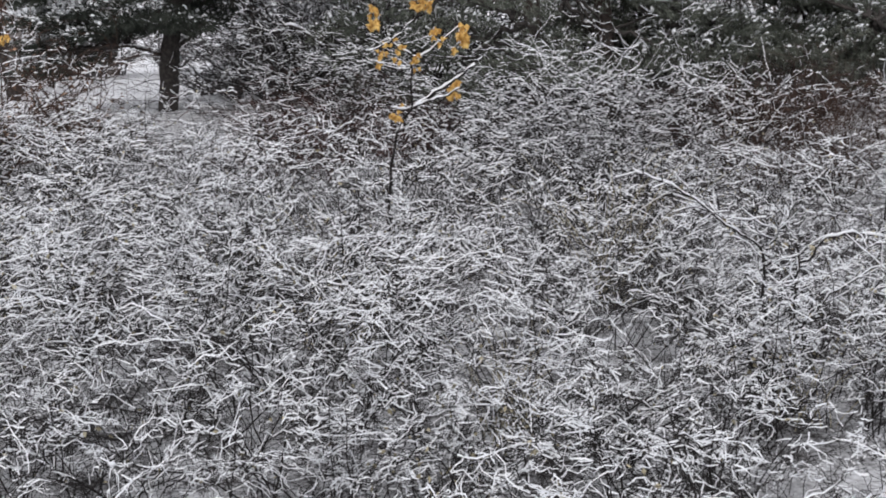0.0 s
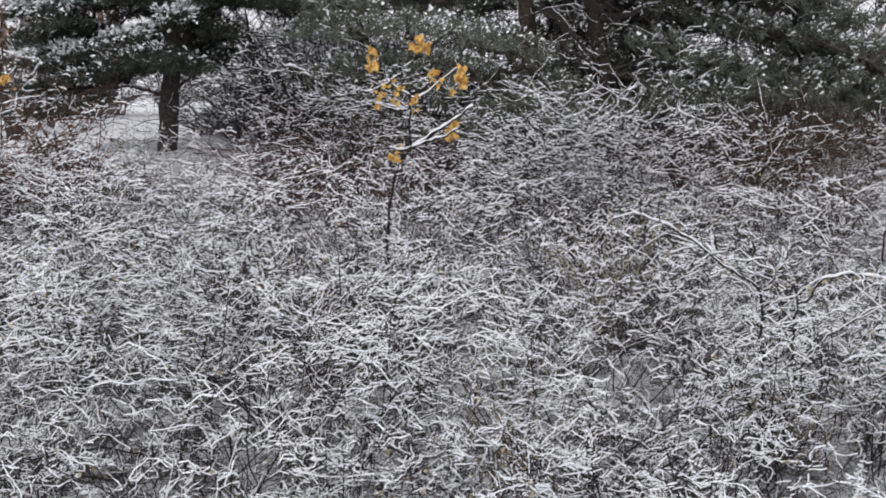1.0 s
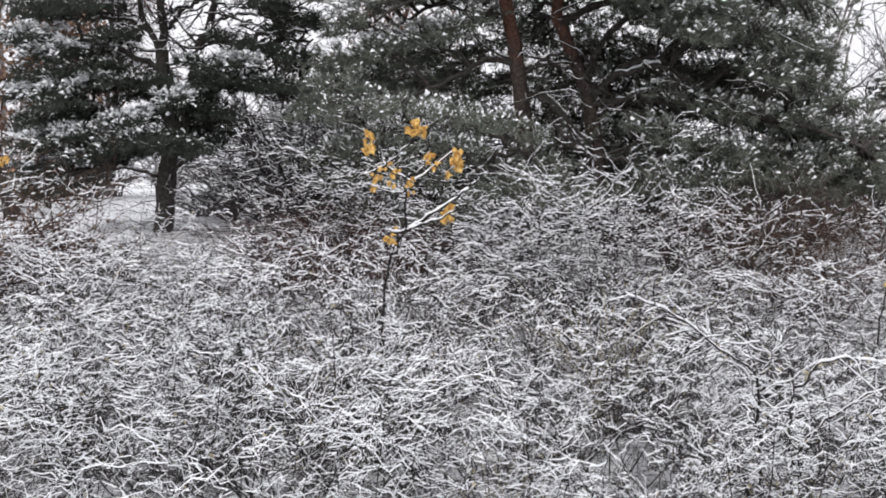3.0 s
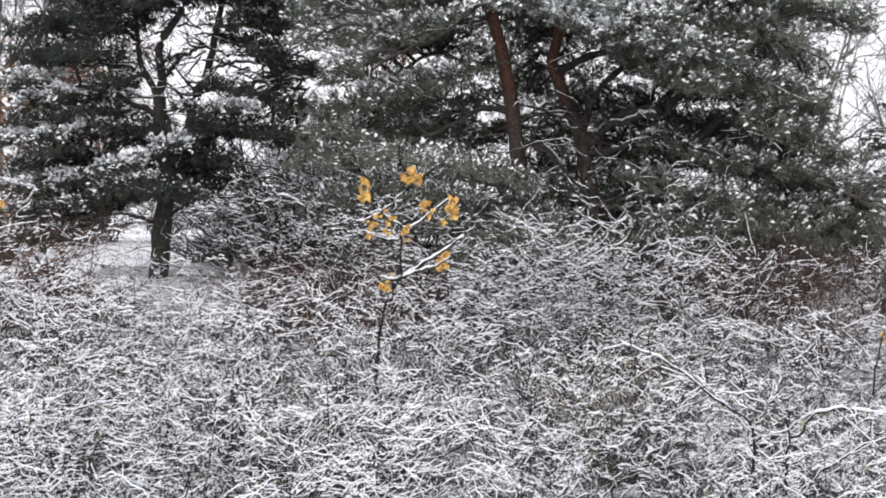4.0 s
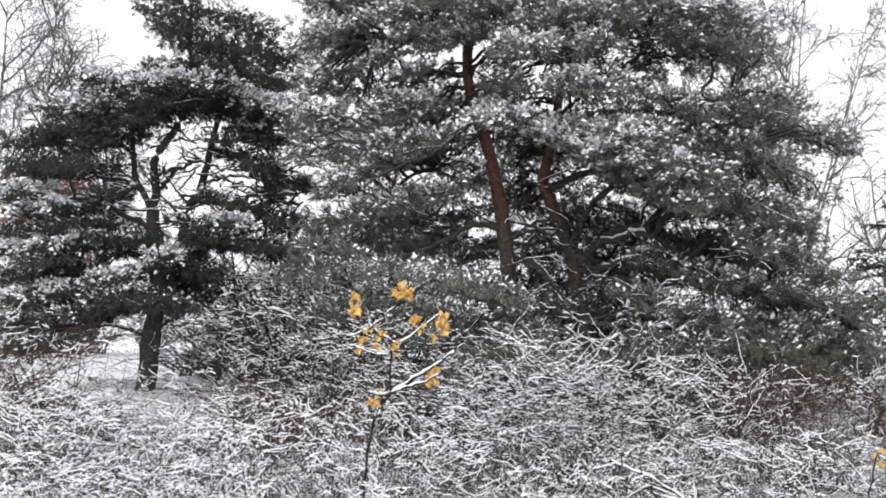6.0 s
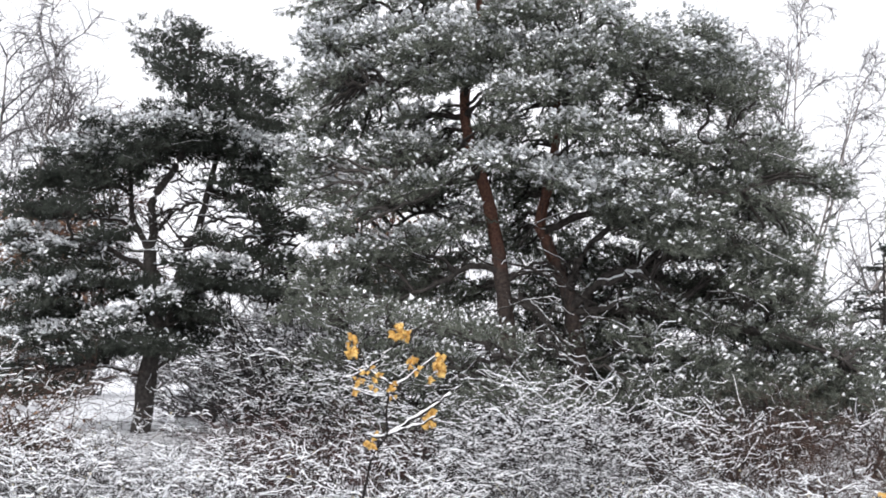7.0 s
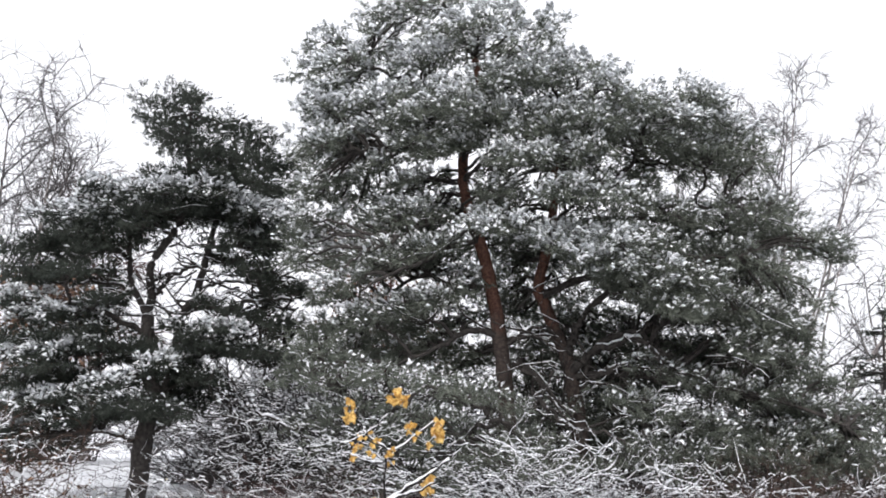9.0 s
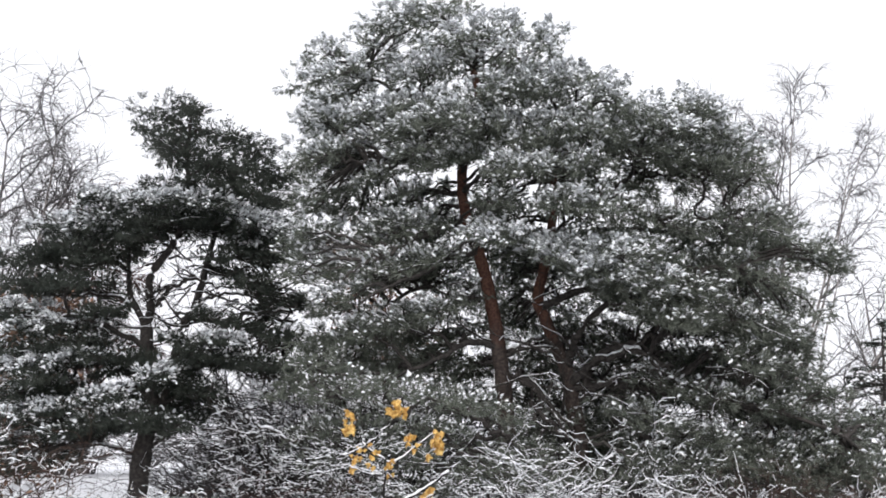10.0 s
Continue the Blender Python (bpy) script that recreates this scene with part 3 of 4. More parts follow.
right_shoulder = [(0.78, 6.74, 0.47, 0.2), (1.36, 6.72, 0.5, 0.2), (1.94, 6.77, 0.45, 0.2), (2.37, 6.54, 0.33, 0.22), (2.65, 6.21, 0.3, 0.28), (4.18, 4.29, 0.43, 0.1), (0.21, 6.79, 0.47, 0.22), (-0.37, 7.35, 0.37, 0.22), (1.16, 6.34, 0.74, 0.24), (2.03, 6.16, 0.61, 0.26)]
right_middle = [(3.43,5.1,0.33,0.26), (2.99,2.68,0.56,0.28), (3.28,3.06,0.47,0.28), (-2.26,4.17,0.56,0.28), (-1.99,4.89,0.42,0.2), (-1.04,4.96,0.56,0.22), (2.73,6.01,0.47,0.33), (1.05,5.97,0.93,0.33), (2.1,5.7,0.74,0.37), (0.28,5.85,0.56,0.3), (2.82,5.67,0.33,0.28), (1.61,4.96,0.84,0.33), (2.75,4.75,0.84,0.42), (3.7,4.58,0.56,0.3), (4.17,4.47,0.33,0.11)]
right_middle_more = [(3.02,3.9,0.93,0.47), (3.81,3.44,0.33,0.33), (2.27,4.17,0.74,0.37), (1.32,4.24,0.56,0.33), (2.53,3.23,0.93,0.37), (3.51,2.87,0.65,0.42), (1.6,3.49,0.56,0.3), (0.47,4.51,0.65,0.24), (-0.38,4.4,0.84,0.24), (-1.04,4.67,0.56,0.22), (0.85,3.76,0.47,0.28)]
right_middle = right_middle + right_middle_more
right_left = [(-4.24,4.6,0.65,0.28), (-3.07,4.8,0.51,0.22), (-2.74,4.64,0.84,0.28), (-3.66,4.19,0.65,0.32), (-4.41,4.08,0.42,0.3), (-2.91,3.97,0.84,0.37), (-3.83,3.53,0.51,0.35), (-3.35,3.02,0.56,0.37), (-2.71,3.18,0.74,0.33), (-2.06,3.52,0.56,0.32), (-2.89,5.3,0.42,0.15), (-4.18,5.76,0.51,0.19), (-3.37,5.48,0.37,0.13), (-3.98,5.33,0.33,0.11), (-4.3,5.16,0.37,0.15), (-2.32,5.12,0.47,0.22)]
right_left_more = [(-2.47,5.55,0.47,0.2), (-2.53,5.89,0.47,0.19), (-1.6,3.9,0.37,0.22)]
right_left = right_left + right_left_more
right_low = [(1.3,2.18,0.74,0.26), (2.23,2.02,0.84,0.28), (3.16,1.85,0.84,0.28), (4.0,1.68,0.74,0.28), (4.55,1.32,0.47,0.24), (3.83,2.23,0.65,0.3), (2.71,2.49,0.65,0.28), (1.02,1.72,0.65,0.24), (4.34,0.87,0.56,0.22), (2.96,1.3,0.74,0.24), (1.76,1.46,0.74,0.26), (3.8,1.22,0.84,0.24), (4.9,0.87,0.47,0.24), (2.21,0.83,0.84,0.24), (3.6,0.67,0.84,0.24), (4.84,1.69,0.37,0.24)]
right_low_more = [(1.57,1.09,0.84,0.24), (2.68,0.93,0.84,0.24), (1.94,0.65,0.84,0.22), (3.42,1.03,0.74,0.22)]
right_low = right_low + right_low_more
right_core = [(-1.33,5.43,0.47,0.37), (-0.76,4.39,0.56,0.33), (-0.09,2.62,0.56,0.37), (0.93,2.64,0.65,0.33), (0.28,1.89,0.65,0.33), (-1.22,3.34,0.56,0.33), (1.6,4.15,0.65,0.33), (-2.33,2.77,0.65,0.33), (-2.88,2.48,0.56,0.32), (-1.05,5.83,0.65,0.37), (-1.04,5.05,0.56,0.37), (-0.94,3.73,0.65,0.42), (0.19,3.75,0.65,0.37), (0.66,3.19,0.74,0.42), (-0.65,2.8,0.74,0.37)]
right_core_more = [(0.47,2.45,0.74,0.37), (-1.49,2.6,0.74,0.37), (-0.46,2.06,0.84,0.37), (-2.16,4.17,0.74,0.37), (1.59,2.65,0.84,0.37), (-1.75,1.86,0.65,0.37), (-0.09,1.34,1.12,0.37), (1.11,1.36,0.93,0.37), (0.66,4.23,0.65,0.37), (1.32,3.77,0.74,0.37), (2.07,3.41,0.74,0.37), (1.78,2.84,0.74,0.37), (2.71,2.76,0.74,0.37), (1.03,3.11,0.65,0.33), (0.0,4.22,0.56,0.33)]
right_core_rest = [(2.24,2.57,0.74,0.33), (3.1,3.43,0.65,0.37), (0.84,2.18,0.74,0.28), (3.36,2.31,0.56,0.33), (2.18,4.55,0.74,0.33), (3.03,4.47,0.56,0.33), (3.66,3.06,0.47,0.37), (3.68,3.81,0.42,0.33), (3.32,4.66,0.42,0.33), (2.64,3.79,0.65,0.37), (3.93,2.51,0.47,0.32), (-0.75,3.35,0.56,0.37), (-0.85,4.1,0.47,0.33), (0.37,3.0,0.56,0.28), (-4.18,2.92,0.56,0.32), (-3.8,2.46,0.56,0.32)]
right_core_last = [(-4.35,2.36,0.56,0.28)]
right_foot = [(0.3,0.75,0.6,0.2), (-0.6,0.8,0.6,0.2), (1.0,0.85,0.6,0.22), (-1.3,1.0,0.6,0.22), (2.0,1.15,0.8,0.26), (2.9,0.95,0.8,0.26), (3.7,0.95,0.8,0.26), (4.4,1.1,0.6,0.24), (1.4,0.75,0.7,0.22)]
right_heart = [(-0.1,3.4,0.6,0.3), (-0.6,2.4,0.6,0.26), (0.4,3.0,0.6,0.28), (-0.75,3.5,0.5,0.28), (0.9,2.2,0.6,0.26), (-1.34, 5.24, 0.5, 0.24), (-3.55, 5.3, 0.5, 0.24), (1.29, 5.86, 0.5, 0.24), (-0.94, 5.61, 0.5, 0.24), (-0.33, 5.78, 0.5, 0.24), (-2.13, 4.67, 0.5, 0.24)]
right_skirt = [(-3.8, 3.05, 0.65, 0.24), (-3.06, 2.93, 0.74, 0.24), (-3.42, 2.49, 0.74, 0.2), (-2.5, 2.57, 0.74, 0.24), (-4.16, 2.72, 0.47, 0.24), (-2.04, 3.08, 0.56, 0.24), (-1.75, 2.4, 0.56, 0.24), (-4.51, 2.12, 0.47, 0.19)]
right_core = right_core + right_core_more + right_core_rest + right_core_last + right_skirt + right_heart
right_front = [(0.74, 3.78, 0.61, 0.22), (1.4, 3.23, 0.61, 0.22), (1.83, 3.71, 0.52, 0.22), (1.03, 4.26, 0.52, 0.2), (-1.25,4.46,0.45,0.17), (-1.44,6.19,0.65,0.24), (-0.05,4.26,0.93,0.26), (0.0,4.88,0.74,0.26), (-0.24,5.55,0.65,0.26), (0.0,6.19,0.74,0.3), (-1.16,6.8,0.74,0.32), (0.57,4.13,0.56,0.24), (0.8,3.57,0.56,0.28), (-2.39,6.28,0.84,0.26), (0.28,3.89,0.56,0.2), (-0.77,5.98,0.56,0.2), (-1.05,5.49,0.51,0.19), (-1.89,5.83,0.42,0.17)]
young_low = [(-0.42, 1.24, 0.85, 0.24), (0.7, 1.12, 0.85, 0.24), (0.01, 0.77, 1.14, 0.24), (1.4, 0.93, 0.64, 0.24), (1.61, 1.28, 0.5, 0.24)]
young_pads = [(-0.73, 2.0, 0.57, 0.21), (-0.09, 2.01, 0.57, 0.21), (0.61, 1.92, 0.57, 0.24), (1.18, 1.76, 0.43, 0.24), (-0.43, 1.66, 0.57, 0.21), (0.34, 1.53, 0.57, 0.18), (-0.99, 1.44, 0.5, 0.18), (1.04, 1.34, 0.43, 0.18), (-1.02, 2.28, 0.43, 0.2)]
left_fill = [(1.74, 5.64, 0.58, 0.21), (2.37, 5.44, 0.47, 0.25), (2.22, 3.89, 0.32, 0.31), (1.83, 3.32, 0.27, 0.11), (2.71, 3.08, 0.27, 0.18), (1.49, 4.29, 0.47, 0.14), (0.95, 2.64, 0.58, 0.16), (0.04, 2.62, 0.47, 0.14), (0.58, 1.81, 0.78, 0.23), (2.74, 3.7, 0.24, 0.17), (-0.52, 3.43, 0.41, 0.14), (1.78, 4.72, 0.51, 0.21)]
left_limbs = (
    (((0.11,2.88), (-0.25,3.08), (-0.72,3.30), (-1.29,3.37), (-1.92,3.36)), 0.062, -0.5),
    (((0.91,2.90), (1.36,3.05), (1.74,3.43), (2.2,3.52), (2.72,3.53)), 0.065, -0.5),
    (((0.71,2.26), (1.15,2.56), (1.71,2.74), (2.41,2.58), (3.16,2.42)), 0.07, -0.6),
    (((0.04,0.96), (-0.25,1.07), (-0.70,1.17)), 0.04, -0.3),
    (((0.31,1.10), (0.48,1.25), (0.67,1.28)), 0.04, -0.2),
    (((0.24,3.63), (0.51,3.93), (0.91,4.11), (1.4,3.98)), 0.05, -0.2),
)
left_limbs_above = (
    (((-0.27,4.23), (-0.82,4.53), (-1.63,4.45)), 0.045, 0.4),
    (((0.10,3.30), (-0.4,3.75), (-1.0,3.85), (-1.8,3.85)), 0.04, 0.5),
    (((0.1,2.4), (-0.5,2.62), (-1.2,2.5), (-1.9,2.65)), 0.045, 0.4),
    (((1.74,3.43), (2.0,3.2), (2.3,2.9), (2.6,2.75)), 0.035, 0.2),
    (((1.1,4.5), (1.6,4.55), (2.1,4.4), (2.4,3.9)), 0.045, 0.1),
    (((0.95,3.7), (1.5,3.9), (2.05,3.85)), 0.035, 0.3),
)
left_apron = [(-2.31, 1.63, 0.45, 0.15), (-1.71, 1.49, 0.45, 0.15), (-1.22, 1.75, 0.45, 0.15), (-2.14, 1.13, 0.45, 0.15), (-1.49, 0.94, 0.45, 0.15), (-0.96, 1.3, 0.45, 0.15), (-2.23, 0.73, 0.45, 0.15), (-0.56, 1.46, 0.45, 0.15)]
pine("pine", (-5.01, 21, 0), "dark pine on a single leaning trunk, lightly snowed", (
    (((0.02, -0.25), (0.08,0.2), (0.15,1.07), (0.26,1.81), (0.14,2.43), (0.1,3.3)), 0.2, 0.11, 0),
    (((0.06,3.28), (-0.1,3.58), (-0.25,3.85), (-0.31,4.3), (-0.37,5.0)), 0.062, 0.035, 0.2),
    (((0.1,3.28), (0.17,3.63), (0.11,4.04), (0.26,4.39), (0.58,4.86), (0.76,5.6), (0.72,6.45), (0.76,7.15)), 0.085, 0.03, -0.2),
    (((0.3,1.6), (0.58,2.2), (0.68,3.12), (0.93,3.64), (1.07,4.29), (1.2,5.0), (1.41,5.72), (1.59,6.26)), 0.095, 0.035, 0.3),
), left_limbs + left_limbs_above,
     pads_of(left_top, 0.05) + pads_of(left_tier, 1.0) + pads_of(left_dark, 0.03) + pads_of(left_snowy, 1.0) + pads_of(left_low, 0.16) + pads_of(left_apron, 0.42) + pads_of(left_fill, 0.06), BARK_DARK, NEEDLE_DARK, 51, depth=1.3, dense=1.45, size=0.80, layered=3, droop=0.12, heart=0.3, frost=0.55,
     dead=((1.83, 0.0, 3.0, 24, 1.0), (-0.92, 0.0, 2.9, 18, 0.9), (0.58, 0.0, 3.3, 12, 0.8), (0.75, 0.1, 4.1, 20, 0.7), (1.4, 0.1, 3.6, 16, 0.8), (0.2, 0.1, 3.6, 10, 0.7), (2.33, 0.0, 3.2, 20, 0.9), (1.6, 0.0, 4.2, 14, 0.8), (-0.6, 0.0, 3.9, 8, 0.8), (1.7, -0.3, 1.9, 16, 1.1)))
right_hub = (
    (((0.02,2.30), (0.25,2.52), (0.49,2.68), (0.92,2.82), (1.23,2.72), (1.36,2.50), (1.34,2.30)), 0.075, -0.7),
    (((0.16,1.95), (0.30,2.15), (0.55,2.32), (0.91,2.43), (1.18,2.56), (1.65,2.33), (2.28,2.03)), 0.06, -0.8),
    (((0.55,2.32), (0.65,2.37), (0.97,2.17), (1.17,2.01)), 0.04, -0.5),
    (((-1.05,2.79), (-0.70,2.86), (-0.48,2.82), (-0.27,2.60)), 0.045, -0.4),
    (((-0.95,2.42), (-0.58,2.17), (-0.32,1.82), (-0.10,1.50)), 0.045, -0.6),
    (((-0.62,1.98), (-0.45,1.78), (-0.14,1.43), (0.12,1.38)), 0.045, -0.9),
    (((-0.32,1.72), (-0.50,1.45), (-0.62,1.28)), 0.035, -0.9),
)
right_limbs = (
    (((-0.02,2.62), (0.11,3.09), (0.26,3.35)), 0.09, -0.3),
    (((0.19,2.16), (0.37,2.63), (0.7,2.9), (1.12,2.95), (1.33,2.69), (1.59,2.51), (2.23,2.11), (3.07,1.85)), 0.075, -0.6),
    (((-1.14,2.86), (-1.58,2.95), (-2.09,2.7), (-2.87,2.31)), 0.06, -0.6),
    (((-1.21,2.6), (-0.75,2.93), (-0.42,3.0), (-0.19,2.76)), 0.045, -0.3),
    (((-0.88,2.42), (-0.6,2.24), (-0.37,1.97), (0.0,1.52)), 0.05, -0.5),
    (((-0.46,1.92), (-0.6,1.71), (-0.78,1.46)), 0.035, -0.4),
)
right_limbs_above = (
    (((-0.24,5.41), (0.28,5.37), (0.66,5.43), (1.33,5.05), (2.38,5.03)), 0.07, -0.5),
    (((0.62,5.38), (1.14,5.87), (1.72,5.89)), 0.05, 0.5),
    (((-1.8,5.95), (-2.39,6.14), (-2.95,5.93), (-3.52,5.77)), 0.06, -0.7),
    (((-1.54,6.79), (-2.41,7.07), (-2.98,7.25), (-3.57,7.63)), 0.06, 0.4),
    (((-1.55,4.45), (-2.10,4.25), (-2.54,3.91), (-2.95,3.70), (-3.36,3.37)), 0.05, -2.1),
    (((-1.75,5.0), (-2.4,4.65), (-3.02,4.22), (-3.38,4.0), (-3.63,3.68)), 0.045, -2.1),
    (((-1.33,3.67), (-1.97,3.71), (-2.53,3.88), (-3.45,3.3)), 0.055, 0.8),
)
right_limbs_beyond = (
    (((-0.47,3.55), (0.47,3.94), (1.42,4.15), (2.65,4.17)), 0.07, -0.7),
    (((0.0,2.16), (0.84,2.27), (1.77,2.1), (2.98,1.94), (4.09,1.5)), 0.07, -1.2),
    (((-0.33,4.59), (0.47,4.89), (1.61,4.92), (2.75,4.75)), 0.06, 0.7),
    (((0.7,1.75), (1.55,1.24), (2.03,0.99), (2.25,0.72), (2.6,0.60), (3.4,0.52)), 0.085, -1.5),
    (((-0.24,5.84), (-0.1,6.63), (0.67,6.84), (1.83,6.77)), 0.06, 0.3),
)
pine("pine", (2.51, 19, 0), "broad old pine with two reddish trunks and a snow-dusted crown", (
    (((-0.93, -0.15), (-0.96,0.6), (-1.01,1.32), (-1.08,2.14), (-1.17,2.83), (-1.33,3.72), (-1.51,4.38), (-1.72,4.94), (-1.81,5.52), (-1.78,6.0), (-1.54,6.79), (-1.65,7.58)), 0.165, 0.055, 0),
    (((0.22, -0.15), (0.17,0.62), (0.14,1.43), (0.02,2.16), (-0.11,2.67), (-0.41,3.36), (-0.52,3.73), (-0.36,4.49), (-0.24,5.36), (-0.24,5.94), (0.0,6.24)), 0.16, 0.05, 0.2),
), right_hub + right_limbs + right_limbs_above + right_limbs_beyond,
     pads_of(right_core, 0.26) + pads_of(right_cap, 1.0) + pads_of(right_upper, 1.0) + pads_of(right_shoulder, 0.85) + pads_of(right_middle, 0.27) + pads_of(right_left, 0.5) + pads_of(right_low, 0.32) + pads_of(right_foot, 0.1) + [(*p, 0.35 if p[0] > 0.75 else 0.9 if p[1] < 4.5 else 0.55) for p in right_front], BARK_PINE, NEEDLE, 52, depth=1.7, core=len(right_core), front=len(right_front), dense=1.0, size=0.86, layered=3, snow_limb=0.007, frost=0.6, droop=0.28, heart=-0.4, clear=(1.9, 5.6), laden=7, dead=((0.1, -0.2, 2.2, 9, 1.4), (1.0, -0.4, 2.4, 9, 1.2), (-0.8, -0.3, 2.4, 9, 1.3), (2.2, -0.5, 2.0, 6, 1.1)))
pine("young_pine", (-0.25, 14.5, 0), "low spreading young pine with frosted shoots", ((((0.1,-0.1), (0.05,0.8), (-0.1,1.6)), 0.06, 0.03, 0.2),), ((((0.1,0.5), (0.7,1.2), (1.1,1.6)), 0.022, -0.3), (((0.0,0.5), (-0.7,1.1), (-1.7,1.6)), 0.04, -0.3), (((0.0,0.9), (-0.4,1.4), (-0.8,1.9)), 0.03, 0.3)),
     pads_of(young_pads, 0.22) + pads_of(young_low, 0.12), BARK_DARK, NEEDLE, 53, depth=0.6, size=0.6, dense=1.05, frost=0.5, swell=(1.0, 1.1))


# ---- bare trees and far growth ----
def bare_tree(name, at, label, height, stems, seed, group="bare trees", bark=BARK_BIRCH, twig=TWIG_GREY, radius=0.12, spread=0.35, droop=-0.10,
              each=(9, 6, 5), reach=(0.30, 0.13, 0.09), lean=0.0, snow=0.0, first=0.3, thick=(0.022, 0.009, 0.006), wander=0.13, limb=None, arch=0.07):
    """A leafless tree: one or more stems, rising limbs, and fine twigs that hang at the ends."""
    rng = np.random.default_rng(seed)
    ob = thing(name, at, label, "tree", group)
    turn = np.arange(stems) / stems * 2 * np.pi + rng.uniform(0, 6)
    tilt = np.linspace(0.15, 1.0, stems)[np.arange(stems) * 3 % stems] if stems > 7 else np.ones(stems)
    way = np.stack([np.cos(turn) * spread * tilt + lean, np.sin(turn) * spread * tilt, np.ones(stems)], -1)
    if stems == 1:
        way[0, :2] = lean, 0
    p0 = grow(np.zeros((stems, 3)) + rng.normal(0, 0.05, (stems, 3)) * np.array([1, 1, 0]) - np.array([0, 0, 0.1]), way, height * (0.96 - 0.10 * tilt) * rng.uniform(0.88, 1.02, stems), 14, 0.06, 0.03, rng)
    r0 = taper(stems, 14, np.full(stems, radius), 0.012)
    for p, r in zip(p0, r0):
        h = Heap()
        tube(h, p[None], r[None], 9)
        part("trunk", h, bark, ob)
    s1, w1, f1, _ = shoots(p0, each[0], first, 1.0, (18, 50), rng)
    p1 = grow(s1, w1, height * reach[0] * (1.25 - 0.8 * f1) * rng.uniform(0.7, 1.2, len(s1)), 9, 0.2, arch, rng)
    for p, r in zip(p1, taper(len(s1), 9, thick[0] * (1.5 - f1), 0.007)):
        h = Heap()
        tube(h, p[None], r[None], 5)
        part("limb", h, limb or twig, ob)
    s2, w2, _, _ = shoots(p1, each[1], 0.2, 1.0, (20, 60), rng)
    p2 = grow(s2, w2, height * reach[1] * rng.uniform(0.5, 1.4, len(s2)), 5, wander, droop * 0.4, rng)
    s3, w3, _, _ = shoots(p2, each[2], 0.2, 1.0, (15, 60), rng)
    p3 = grow(s3, w3, height * reach[2] * rng.uniform(0.5, 1.6, len(s3)), 3, wander, droop, rng)
    h = Heap()
    tube(h, p2, taper(len(s2), 5, np.full(len(s2), thick[1]), 0.005), 3)
    tube(h, p3, taper(len(s3), 3, np.full(len(s3), thick[2]), 0.003), 3)
    part("twig_tangle", h, twig, ob, kind="stuff")
    if snow:
        h = Heap()
        snow_on(h, p1, taper(len(s1), 9, np.full(len(s1), thick[0]), 0.007), snow * 1.6, rng, 0.9)
        snow_on(h, p2, taper(len(s2), 5, np.full(len(s2), thick[1]), 0.005), snow, rng, 0.7)
        part("snow", h, SNOW, ob, "snow lying along the limbs")
    return ob, p2, p3


bare_tree("birch", (-11.0, 30, 0), "bare grey birch with arching limbs and hanging twigs", 11.0, 5, 11, limb=BARK_GREY, radius=0.10, spread=0.15, each=(15, 8, 8), reach=(0.29, 0.085, 0.040), thick=(0.040, 0.014, 0.0080), droop=-0.20, wander=0.34, first=0.38, arch=0.0)
bare_tree("birch", (-9.3, 33, 0), "bare reddish birch with long hanging twigs", 9.6, 3, 12, twig=TWIG_RED, radius=0.09, spread=0.12, droop=-0.34, each=(10, 7, 6), reach=(0.24, 0.09, 0.08), thick=(0.034, 0.014, 0.011), arch=-0.05)
bare_tree("birch", (10.1, 34, 0), "tall bare birch with a rounded fan of thin stems", 12.7, 11, 19, limb=BARK_GREY, radius=0.06, spread=0.46, first=0.5, each=(9, 7, 8), reach=(0.19, 0.058, 0.027), thick=(0.026, 0.011, 0.007), droop=-0.08, wander=0.30, arch=0.03)
bare_tree("birch", (12.9, 31, 0), "bare birch leaning over the spruce", 6.4, 3, 15, limb=BARK_GREY, radius=0.07, spread=0.25, each=(5, 3, 3), reach=(0.3, 0.14, 0.08), thick=(0.03, 0.013, 0.009), droop=-0.12, wander=0.2)
bare_tree("bare_tree", (9.2, 29, 0), "bare tree with long arching branches", 7.6, 4, 14, limb=BARK_GREY, radius=0.06, spread=0.3, lean=0.42, droop=-0.10, each=(8, 5, 4), thick=(0.026, 0.011, 0.007), wander=0.18, arch=-0.02)


ob, p2, p3 = bare_tree("beech", (-9.0, 24.5, 0), "young tree holding rust-orange dead leaves", 4.8, 3, 21, twig=TWIG_RED, bark=BARK_DARK, radius=0.10, spread=0.3, droop=-0.03, each=(10, 6, 4))
dead_leaves(ob, p3, 9000, 0.095, LEAF_RUST, np.random.default_rng(3))
ob, p2, p3 = bare_tree("beech", (-0.9, 27, 0), "slender tree holding rust-brown dead leaves", 6.6, 3, 22, twig=TWIG_RED, bark=TWIG_RED, radius=0.06, spread=0.14, droop=-0.03, each=(9, 6, 4))
dead_leaves(ob, p3, 1300, 0.09, LEAF_RUST, np.random.default_rng(4))

# taller shrubs behind the thicket
for i, (x, y, h) in enumerate(((1.45, 10.6, 1.52), (1.85, 11.0, 1.56), (0.7, 11.0, 1.18), (1.05, 9.9, 1.12), (1.7, 9.9, 1.16), (0.3, 10.6, 0.98), (2.2, 10.3, 1.2), (1.4, 11.5, 1.5), (1.05, 10.6, 1.32))):
    shrub((x, y, 0), h, 1.5, 301 + i, "tall arching shrub with long snowy twigs", "tall shrubs", stems=14, each=(12, 6), spurs=1, lengths=(0.27, 0.08), lean=(-0.08, 0), snow=0.0027, cover=0.36, wiggle=0.14, spread=(8, 46), fine=1.1, steps=(6, 3), low=0.2)
